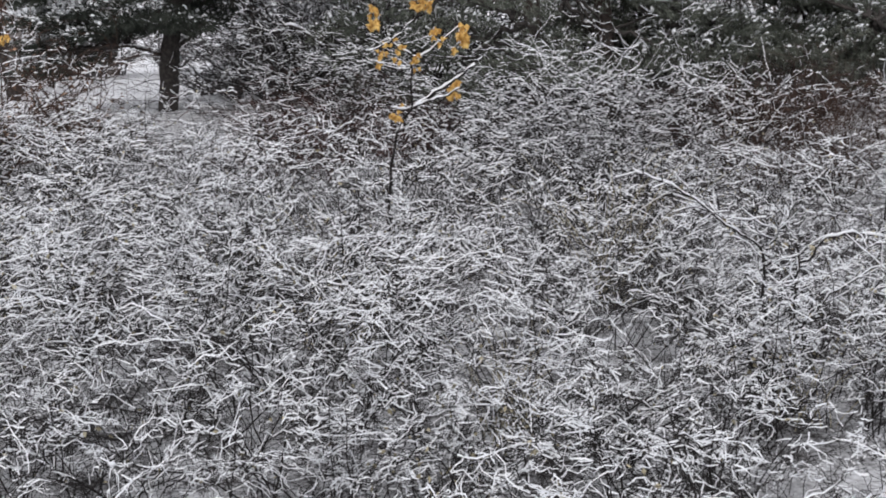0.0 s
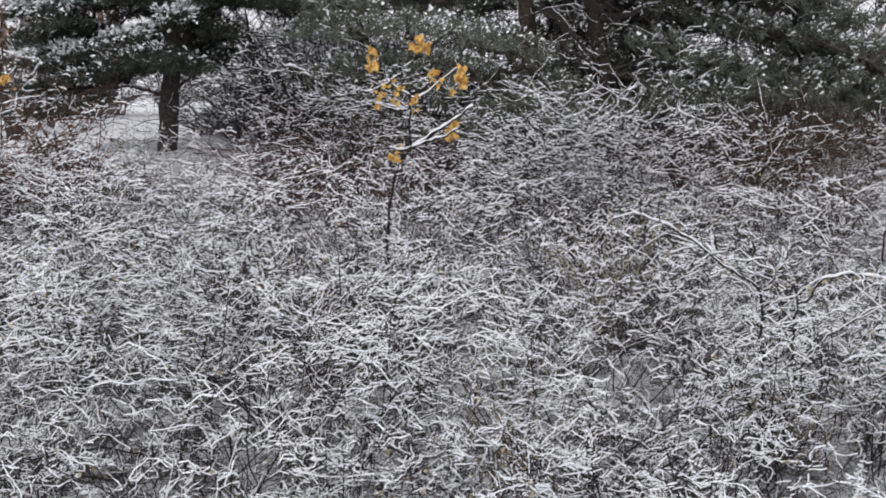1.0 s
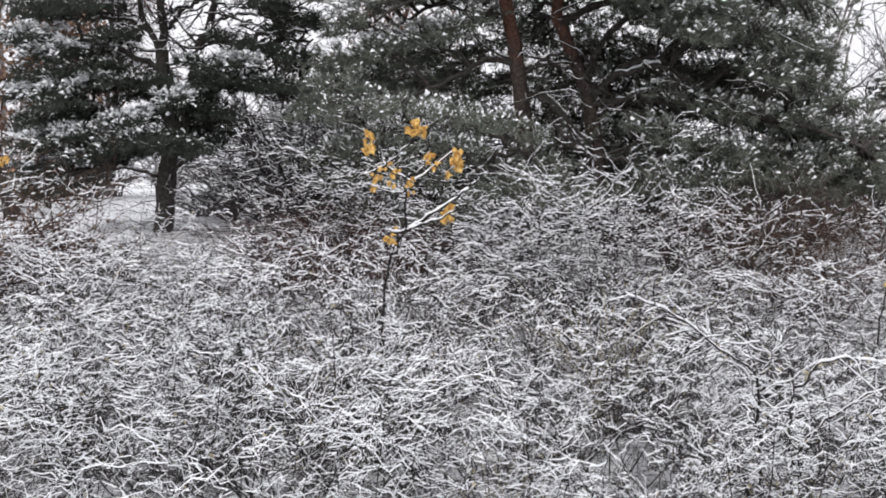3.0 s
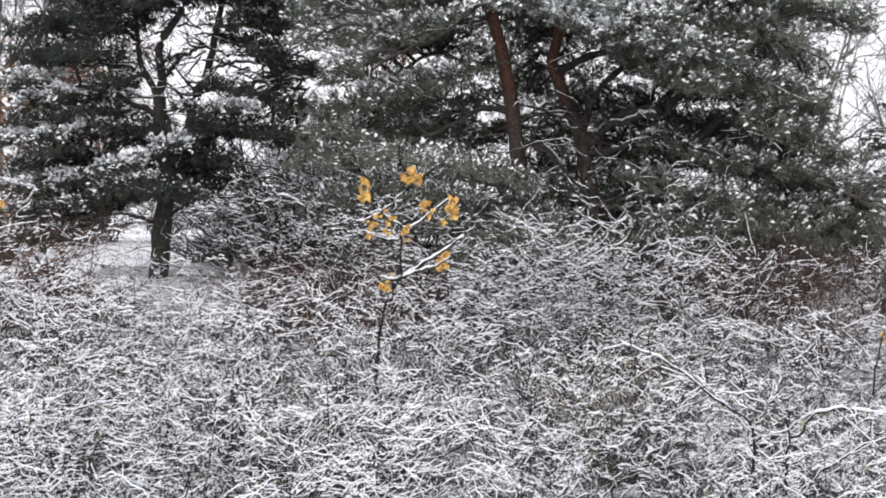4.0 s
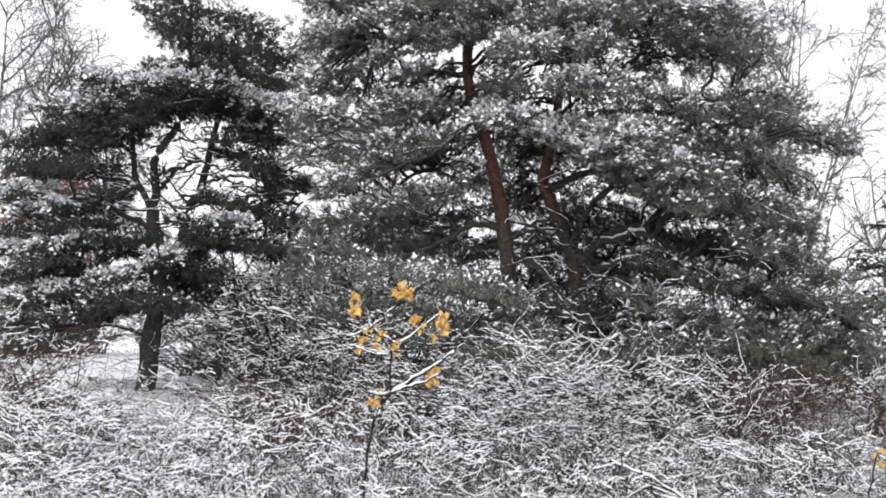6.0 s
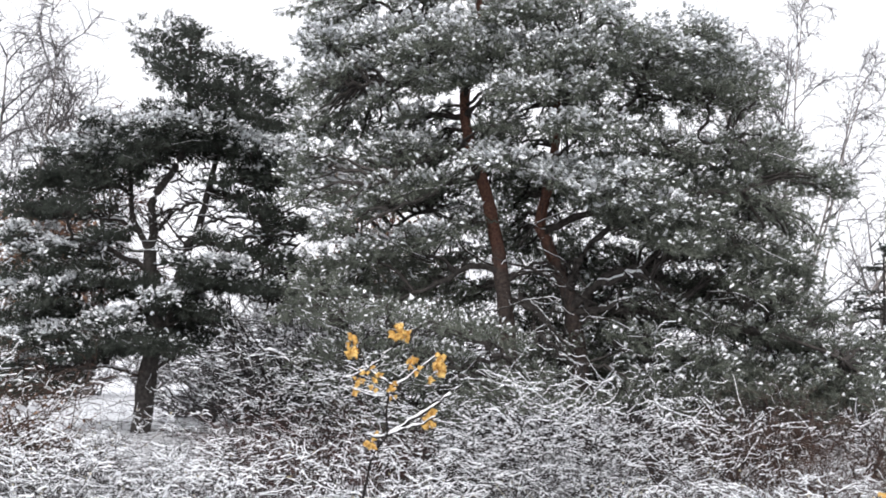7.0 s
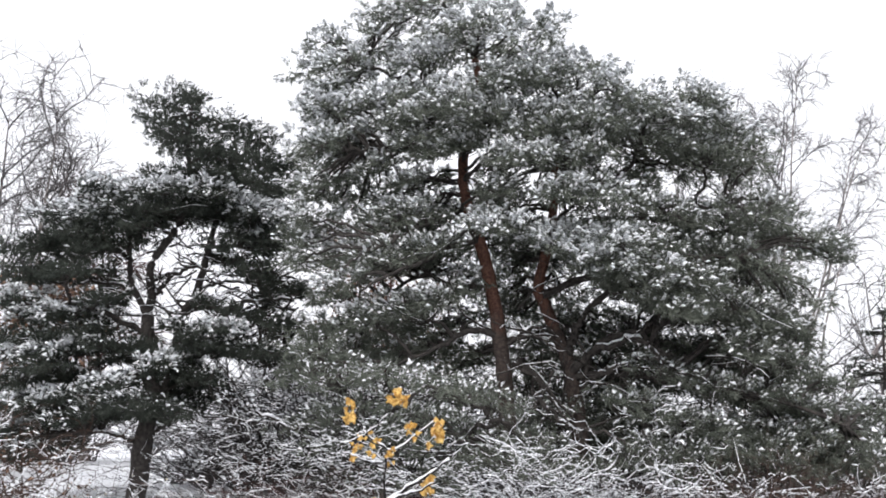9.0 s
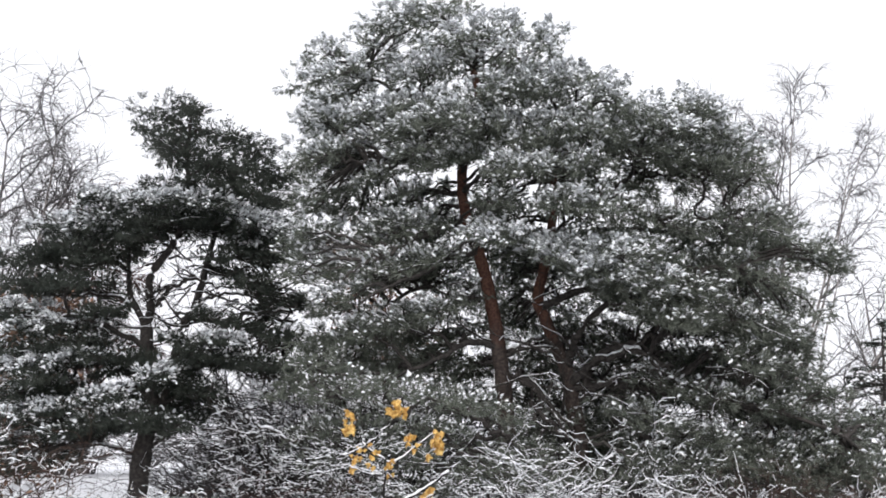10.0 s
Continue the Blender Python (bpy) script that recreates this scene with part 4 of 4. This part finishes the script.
for i, (x, y, h) in enumerate(((-1.75, 11.4, 0.98), (-1.2, 12.0, 1.05), (-0.5, 12.4, 1.0), (-1.4, 12.8, 1.05), (0.0, 11.8, 0.95))):
    shrub((x, y, 0), h, 1.1, 320 + i, "dense red-brown shrub with little snow", "red-brown shrubs", stems=15, each=(9, 5), spurs=2, bark=TWIG_RED, snow=0.0038, cover=0.16, fine=1.15, lengths=(0.30, 0.11), low=0.15)
for i, (x, y, h) in enumerate(((-1.75, 13.3, 1.6), (-1.35, 13.5, 1.7), (-0.95, 13.1, 1.6), (-0.6, 13.6, 1.7), (-1.7, 12.8, 1.4), (-1.9, 14.0, 1.6), (-1.15, 12.6, 1.35))):
    shrub((x, y, 0), h, 1.2, 480 + i, "tall grey shrub with snowy twigs beside the young pine", "grey shrubs", stems=14, each=(12, 6), spurs=1, bark=TWIG, snow=0.0032, cover=0.22, lengths=(0.19, 0.07), fine=1.15, low=0.2, steps=(5, 3))
for i in range(18):
    x = 2.5 + 0.225 * i + 0.1 * math.sin(7 * i)
    shrub((x, 11.3 + 0.9 * math.sin(4.1 * i), 0), 1.08 - 0.012 * i + 0.10 * math.sin(2.3 * i), 0.9, 340 + i, "upright red-brown hedge shrub almost bare of snow", "red-brown hedge", stems=12, each=(6, 3), spurs=4, bark=HEDGE, snow=0.003, cover=0.04, spread=(2, 34), flat=0.9, fine=1.5, wiggle=0.24, low=0.15)
for i in range(15):
    x = -3.6 + 0.72 * i + 0.3 * math.sin(5 * i)
    y = 16.0 + 1.2 * math.sin(2.7 * i) if i > 2 else 23.5
    shrub((x, y, 0), 0.85 + 0.15 * math.sin(1.9 * i), 1.2, 360 + i, "dark tangled bush under the pines, lightly snowed", "bushes under the pines", stems=12, each=(7, 3), spurs=1, bark=TWIG, snow=0.009, cover=0.25, thick=0.014, wiggle=0.2)
for i in range(11):
    shrub((-5.0 + 0.42 * i + 0.3 * math.sin(3 * i), 24.6 + 0.7 * math.sin(2.1 * i), 0), (0.6 if i < 2 else 1.2 if i < 3 else 2.4) + 0.15 * math.sin(1.7 * i), 1.2, 390 + i, "grey snow-dusted bush behind the pines", "bushes behind the pines", stems=14, each=(8, 3), spurs=1, bark=TWIG_GREY, snow=0.009, cover=0.3, thick=0.022, wiggle=0.22)
for i in range(16):
    shrub((-2.6 + 0.72 * i + 0.3 * math.sin(3 * i), 22.3 + 0.8 * math.sin(2.1 * i), 0), 2.1 + 0.3 * math.sin(1.7 * i), 1.1, 450 + i, "dark tangled bush behind the broad pine", "dark bushes", stems=12, each=(9, 4), spurs=1, bark=TWIG, snow=0.007, cover=0.13, thick=0.024, wiggle=0.2, low=0.1)
for i in range(11):
    shrub((-14.0 + 0.85 * i + 0.3 * math.sin(3 * i), 33 + 1.2 * math.sin(2.1 * i), 0), 1.25 + 0.2 * math.sin(1.7 * i), 1.2, 410 + i, "grey snow-dusted bush beyond the open snow", "far bushes", stems=14, each=(8, 3), spurs=1, bark=TWIG_GREY, snow=0.012, cover=0.3, thick=0.028, wiggle=0.22)
for i, (x, y, h) in enumerate(((-5.3, 13.0, 1.25), (-5.9, 14.6, 1.6), (-4.7, 12.0, 0.85), (-5.0, 15.5, 1.1))):
    ob = shrub((x, y, 0), h, 1.5, 430 + i, "straggly dark bush with snowy branches and some dead leaves", "straggly bushes", stems=11, each=(8, 4), spurs=2, bark=HEDGE, snow=0.004, cover=0.16, wiggle=0.25, lengths=(0.4, 0.18), fine=1.4, thick=0.012)
    rng = np.random.default_rng(600 + i)
    dead_leaves(ob, grow(rng.normal(0, 0.35, (60, 3)) * np.array([1, 1, 0]) + np.array([0, 0, h * 0.5]), rng.normal(0, 1, (60, 3)), np.full(60, 0.5), 4, 0.2, 0.05, rng), 90, 0.06, LEAF_RUST, rng)


def far_woods():
    """A low belt of far bushes and trees that closes the horizon."""
    rng = np.random.default_rng(8)
    h = Heap()
    n = 220
    a = rng.uniform(0, 2 * np.pi, n)
    r = rng.uniform(60, 95, n)
    s = np.stack([np.sin(a) * r, np.cos(a) * r, np.zeros(n) - 0.1], -1)
    p = grow(s, np.stack([rng.normal(0, 0.15, n), rng.normal(0, 0.15, n), np.ones(n)], -1), rng.uniform(1.6, 3.0, n), 5, 0.08, 0.02, rng)
    tube(h, p, taper(n, 5, np.full(n, 0.07), 0.03), 3)
    s1, w1, _, _ = shoots(p, 10, 0.1, 1, (25, 70), rng)
    p1 = grow(s1, w1, rng.uniform(0.7, 1.8, len(s1)), 4, 0.15, 0.03, rng)
    tube(h, p1, taper(len(s1), 4, np.full(len(s1), 0.035), 0.02), 3)
    ob = new("far_woods", h.mesh("far_woods", [TWIG_GREY]))
    tagged(ob, "far belt of bare grey bushes and trees", "woods", "", "stuff")


far_woods()


# ---- spruce at the edge of the view ----
def spruce(at, height, seed):
    rng = np.random.default_rng(seed)
    ob = thing("spruce", at, "dark young spruce dusted with snow", "spruce tree", "spruces")
    h = Heap()
    tube(h, np.array([[(0, 0, -0.1), (0, 0, height * 0.5), (0, 0, height)]]), np.array([[0.09, 0.05, 0.01]]), 8)
    part("trunk", h, BARK_DARK, ob)
    tiers = 95
    z = np.sort(rng.uniform(0.04, 0.97, tiers)) * height
    a = rng.uniform(0, 2 * np.pi, tiers)
    ln = (height - z) * 0.50 + 0.16
    p = grow(np.stack([z * 0, z * 0, z], -1), np.stack([np.cos(a), np.sin(a), np.full(tiers, 0.05)], -1), ln, 7, 0.05, -0.03, rng)
    h = Heap()
    tube(h, p, taper(tiers, 7, np.full(tiers, 0.018), 0.005), 4)
    part("branchwork", h, BARK_DARK, ob, kind="stuff")
    crown, snow = Heap(), Heap()
    q, w, _, _ = shoots(p, 11, 0.15, 1, (20, 60), rng, 0.5)
    tufts(crown, snow, q, w, np.full(len(q), 0.4), rng, 1.1, 14)
    part("crown", crown, [NEEDLE_DARK, FROST], ob, "dark needles dusted with snow", smooth=False)
    part("snow", snow, SNOW, ob, "clumps of snow caught on the needles", kind="stuff")


spruce((10.15, 25, 0), 4.1, 31)
spruce((-9.4, 28, 0), 3.0, 32)


# ---- the maple sapling with its last golden leaves ----
def maple_leaf(heap, at, way, size, rng):
    """One limp five-lobed leaf, folded along its ribs."""
    d = np.array(way) / np.linalg.norm(way)
    s = np.cross(d, rng.normal(0, 1, 3))
    s /= np.linalg.norm(s)
    n = np.cross(d, s)
    pts = []
    for i in range(11):
        a = math.radians(-150 + 30 * i)
        r = size * ((0.95, 0.55)[i % 2] if i not in (0, 10) else 0.6) * rng.uniform(0.7, 1.15)
        curl = -0.55 * size * (abs(math.sin(a)) ** 2) + rng.normal(0, 0.12) * size
        pts.append(np.array(at) + d * (size * 0.45 + r * math.cos(a) * 0.62) + s * r * math.sin(a) * 0.42 + n * curl)
    pts.append(np.array(at) + d * size * 0.4 + n * 0.1 * size)
    heap.add(np.array(pts), np.array([(i, (i + 1) % 11, 11) for i in range(11)]))


def maple_sapling():
    rng = np.random.default_rng(17)
    ob = thing("maple_sapling", (-0.28, 6.0, 0), "slender maple sapling with a few golden leaves and snow", "sapling")
    stalks = (
        (((-0.04, -0.05), (-0.01, 0.5), (0.0, 0.79), (0.03, 0.98), (0.06, 1.13), (0.13, 1.21)), 0.011, 0.0),
        (((0.13, 1.21), (0.23, 1.28), (0.34, 1.35), (0.45, 1.43)), 0.008, -0.05),
        (((0.13, 1.21), (0.22, 1.25), (0.31, 1.28), (0.38, 1.33)), 0.006, -0.12),
        (((0.13, 1.21), (0.07, 1.205), (0.02, 1.22)), 0.006, -0.06),
        (((0.13, 1.21), (0.12, 1.36), (0.14, 1.46), (0.19, 1.48), (0.37, 1.62)), 0.006, 0.08),
        (((0.15, 1.47), (0.06, 1.52), (0.02, 1.55), (-0.02, 1.62)), 0.005, 0.05),
        (((0.02, 1.55), (-0.06, 1.51), (-0.12, 1.51)), 0.004, 0.02),
        (((0.14, 1.43), (0.08, 1.41), (-0.06, 1.45)), 0.004, -0.04),
        (((0.02, 1.55), (0.10, 1.62), (0.18, 1.72)), 0.004, 0.03),
    )
    snow = Heap()
    for pts, r, dep in stalks:
        p = polyline(pts, 16, rng, dep, 0.003)
        rr = np.linspace(r, r * 0.55, 16)
        h = Heap()
        tube(h, p[None], rr[None], 7)
        part("stem" if r > 0.01 else "branch", h, TWIG, ob)
        if r < 0.01:
            snow_on(snow, p[None], rr[None], r * 1.15, rng, 1.0, 5)
    spots = ((-0.06, 1.665, 10, 0.058), (0.19, 1.735, 9, 0.060), (0.385, 1.575, 10, 0.062), (0.25, 1.575, 6, 0.050), (-0.03, 1.485, 6, 0.052),
             (0.06, 1.52, 5, 0.050), (0.15, 1.445, 5, 0.048), (0.33, 1.30, 9, 0.060), (0.05, 1.17, 5, 0.052))
    for x, z, count, size in spots:
        for i in range(int(count * 1.6)):
            h = Heap()
            maple_leaf(h, (x + rng.normal(0, 0.015), rng.normal(0, 0.02), z + 0.015 + rng.normal(0, 0.030)), (rng.normal(0, 0.3), rng.normal(0, 0.3), -1.0), size * rng.uniform(0.55, 1.0), rng)
            part("leaf", h, LEAF_GOLD, ob, "limp golden-orange maple leaf", smooth=False)
    part("snow", snow, SNOW, ob, "snow lying along the branches")


maple_sapling()


def leafy_sprig(at, height, bend, count, size, seed):
    """A thin bent shoot that holds a bunch of yellow leaves at its tip."""
    rng = np.random.default_rng(seed)
    ob = thing("sprig", at, "thin bent shoot holding a bunch of yellow leaves", "shoot", "leafy shoots")
    p = polyline(((0, -0.05), (bend * 0.2, height * 0.5), (bend * 0.7, height * 0.9), (bend, height)), 14, rng, 0.0, 0.006)
    h = Heap()
    tube(h, p[None], np.linspace(0.009, 0.004, 14)[None], 6)
    part("stem", h, TWIG, ob)
    h = Heap()
    snow_on(h, p[None, 6:], np.linspace(0.006, 0.004, 8)[None], 0.006, rng, 1.0, 5)
    part("snow", h, SNOW, ob)
    for i in range(count):
        h = Heap()
        maple_leaf(h, p[-1] + rng.normal(0, 0.045, 3), (rng.normal(0, 0.3), rng.normal(0, 0.3), -1.0), size * rng.uniform(0.6, 1.1), rng)
        part("leaf", h, LEAF_GOLD, ob, "limp yellow leaf", smooth=False)


leafy_sprig((-4.62, 12.0, 0), 1.50, 0.15, 14, 0.07, 61)
leafy_sprig((2.70, 7.0, 0), 0.82, 0.09, 8, 0.055, 62)


def capped_stalk(at, height, size, seed):
    """A dry upright stalk with a round cap of snow on its seed head."""
    rng = np.random.default_rng(seed)
    ob = thing("dry_stalk", at, "dry upright stalk with a round cap of snow", "stalk", "dry stalks")
    p = polyline(((0, -0.06), (0.01, height * 0.5), (0.0, height)), 8, rng, 0.0, 0.004)
    h = Heap()
    tube(h, p[None], np.linspace(0.004, 0.003, 8)[None], 5)
    part("stem", h, TWIG, ob)
    bm = bmesh.new()
    bmesh.ops.create_icosphere(bm, subdivisions=3, radius=size)
    for v in bm.verts:
        v.co *= 1 + 0.28 * noise.noise(v.co * 30 + Vector((seed, 0, 0)))
        v.co.z = v.co.z * (0.95 if v.co.z > 0 else 0.45) + height
        v.co.x *= 1.1
    me = bpy.data.meshes.new("snow_cap")
    bm.to_mesh(me)
    bm.free()
    me.materials.append(SNOW)
    me.polygons.foreach_set("use_smooth", [True] * len(me.polygons))
    new("snow_cap", me).parent = ob


capped_stalk((-0.745, 3.7, 0), 0.16, 0.021, 71)
capped_stalk((-1.68, 4.2, 0), 0.19, 0.028, 72)
capped_stalk((-1.66, 4.35, 0), 0.24, 0.022, 73)


# ---- the old forked shrub ----
def forked_shrub():
    rng = np.random.default_rng(23)
    ob = thing("forked_shrub", (1.38, 4.8, 0), "old forked shrub with thick dark stems and snowy arms", "shrub")
    arms = (
        (((0.0, -0.08), (0.01, 0.23), (-0.01, 0.5), (-0.02, 0.68)), 0.0105, 0.0),
        (((-0.02, 0.68), (-0.07, 0.74), (-0.14, 0.78), (-0.26, 0.87), (-0.42, 0.98), (-0.6, 1.06)), 0.0055, -0.1),
        (((-0.02, 0.68), (0.04, 0.75), (0.09, 0.83)), 0.007, 0.05),
        (((-0.14, 0.78), (-0.2, 0.84), (-0.22, 0.88)), 0.005, 0.05),
        (((0.10, -0.05), (0.13, 0.3), (0.13, 0.56), (0.14, 0.64), (0.12, 0.72)), 0.0075, 0.0),
        (((0.14, 0.64), (0.19, 0.67), (0.23, 0.74), (0.34, 0.77), (0.52, 0.75), (0.7, 0.71)), 0.0065, -0.05),
        (((0.08, 0.1), (0.16, 0.36), (0.22, 0.46), (0.35, 0.57), (0.51, 0.66), (0.7, 0.74)), 0.0065, -0.1),
        (((-0.14, 0.36), (-0.12, 0.42), (-0.08, 0.45), (-0.04, 0.40), (-0.02, 0.34)), 0.005, -0.3),
        (((-0.15, 0.26), (-0.12, 0.32), (-0.06, 0.36), (0.0, 0.34), (0.05, 0.27)), 0.006, -0.3),
        (((-0.02, 0.02), (-0.06, 0.2), (-0.10, 0.30), (-0.15, 0.40)), 0.009, -0.15),
    )
    snow, twigs, paths = Heap(), Heap(), []
    for pts, r, dep in arms:
        p = polyline(pts, 20, rng, dep, 0.004)
        rr = np.linspace(r, r * 0.6, 20) * 0.9
        h = Heap()
        tube(h, p[None], rr[None], 7)
        part("stem" if r > 0.007 else "arm", h, TWIG, ob)
        snow_on(snow, p[None], rr[None], 0.0043 + r * 0.4, rng, 1.0, 5)
        paths.append(p)
        s, w, _, _ = shoots(p[None], 12, 0.3, 1, (35, 80), rng, 0.7)
        q = grow(s, w, rng.uniform(0.08, 0.26, 12), 6, 0.2, 0.03, rng)
        tube(twigs, q, taper(12, 6, np.full(12, 0.003), 0.0015), 3)
        snow_on(snow, q, taper(12, 6, np.full(12, 0.003), 0.0015), 0.0045, rng, 0.9)
    part("twig_tangle", twigs, TWIG, ob, kind="stuff")
    n = 26
    lumps(snow, np.stack([rng.normal(0.05, 0.10, n), rng.normal(-0.18, 0.05, n), rng.uniform(0.25, 0.52, n)], -1), rng.normal(0, 1, (n, 3)), rng.uniform(0.008, 0.018, (n, 1)) * np.array([1, 0.8, 0.9]), rng)
    part("snow", snow, SNOW, ob, "snow lying along the arms")
    dead_leaves(ob, np.stack(paths)[:, :14], 70, 0.028, STRAW, rng)


forked_shrub()


def dry_grass(at, height, count, seed):
    rng = np.random.default_rng(seed)
    ob = thing("dry_grass_tuft", at, "bleached dry grass caught among the snowy twigs", "grass", "dry grass tufts")
    a = rng.uniform(0, 2 * np.pi, count)
    p = grow(rng.normal(0, 0.06, (count, 3)) * np.array([1, 1, 0]) - np.array([0, 0, 0.05]), np.stack([np.cos(a) * 0.3, np.sin(a) * 0.3, np.ones(count)], -1), height * rng.uniform(0.8, 1.35, count), 9, 0.07, -0.13, rng)
    h = Heap()
    tube(h, p, taper(count, 9, np.full(count, 0.0028), 0.0012), 3)
    part("grass", h, STRAW, ob, kind="stuff")
    h = Heap()
    snow_on(h, p[::3], taper(len(p[::3]), 9, np.full(len(p[::3]), 0.0028), 0.0012), 0.004, rng, 0.7)
    part("snow", h, SNOW, ob)


dry_grass((0.98, 6.6, 0), 0.85, 34, 41)
dry_grass((-0.42, 5.9, 0), 0.76, 30, 42)
dry_grass((1.52, 4.7, 0), 0.36, 18, 43)
dry_grass((0.25, 4.6, 0), 0.45, 40, 44)


def undergrowth():
    """Thin dark stalks that stand up through the snow between the shrubs."""
    rng = np.random.default_rng(77)
    n = 700
    y = rng.uniform(3.3, 6.8, n)
    x = rng.uniform(-1, 1, n) * (0.42 * y + 0.3)
    p = grow(np.stack([x, y, np.full(n, -0.08)], -1), np.stack([rng.normal(0, 0.25, n), rng.normal(0, 0.25, n), np.ones(n)], -1), rng.uniform(0.12, 0.4, n), 5, 0.2, 0.0, rng)
    h = Heap()
    tube(h, p, taper(n, 5, rng.uniform(0.0015, 0.004, n), 0.001), 3)
    tagged(new("undergrowth", h.mesh("undergrowth", [TWIG])), "thin dark stalks standing through the snow", "undergrowth", "", "stuff")


undergrowth()
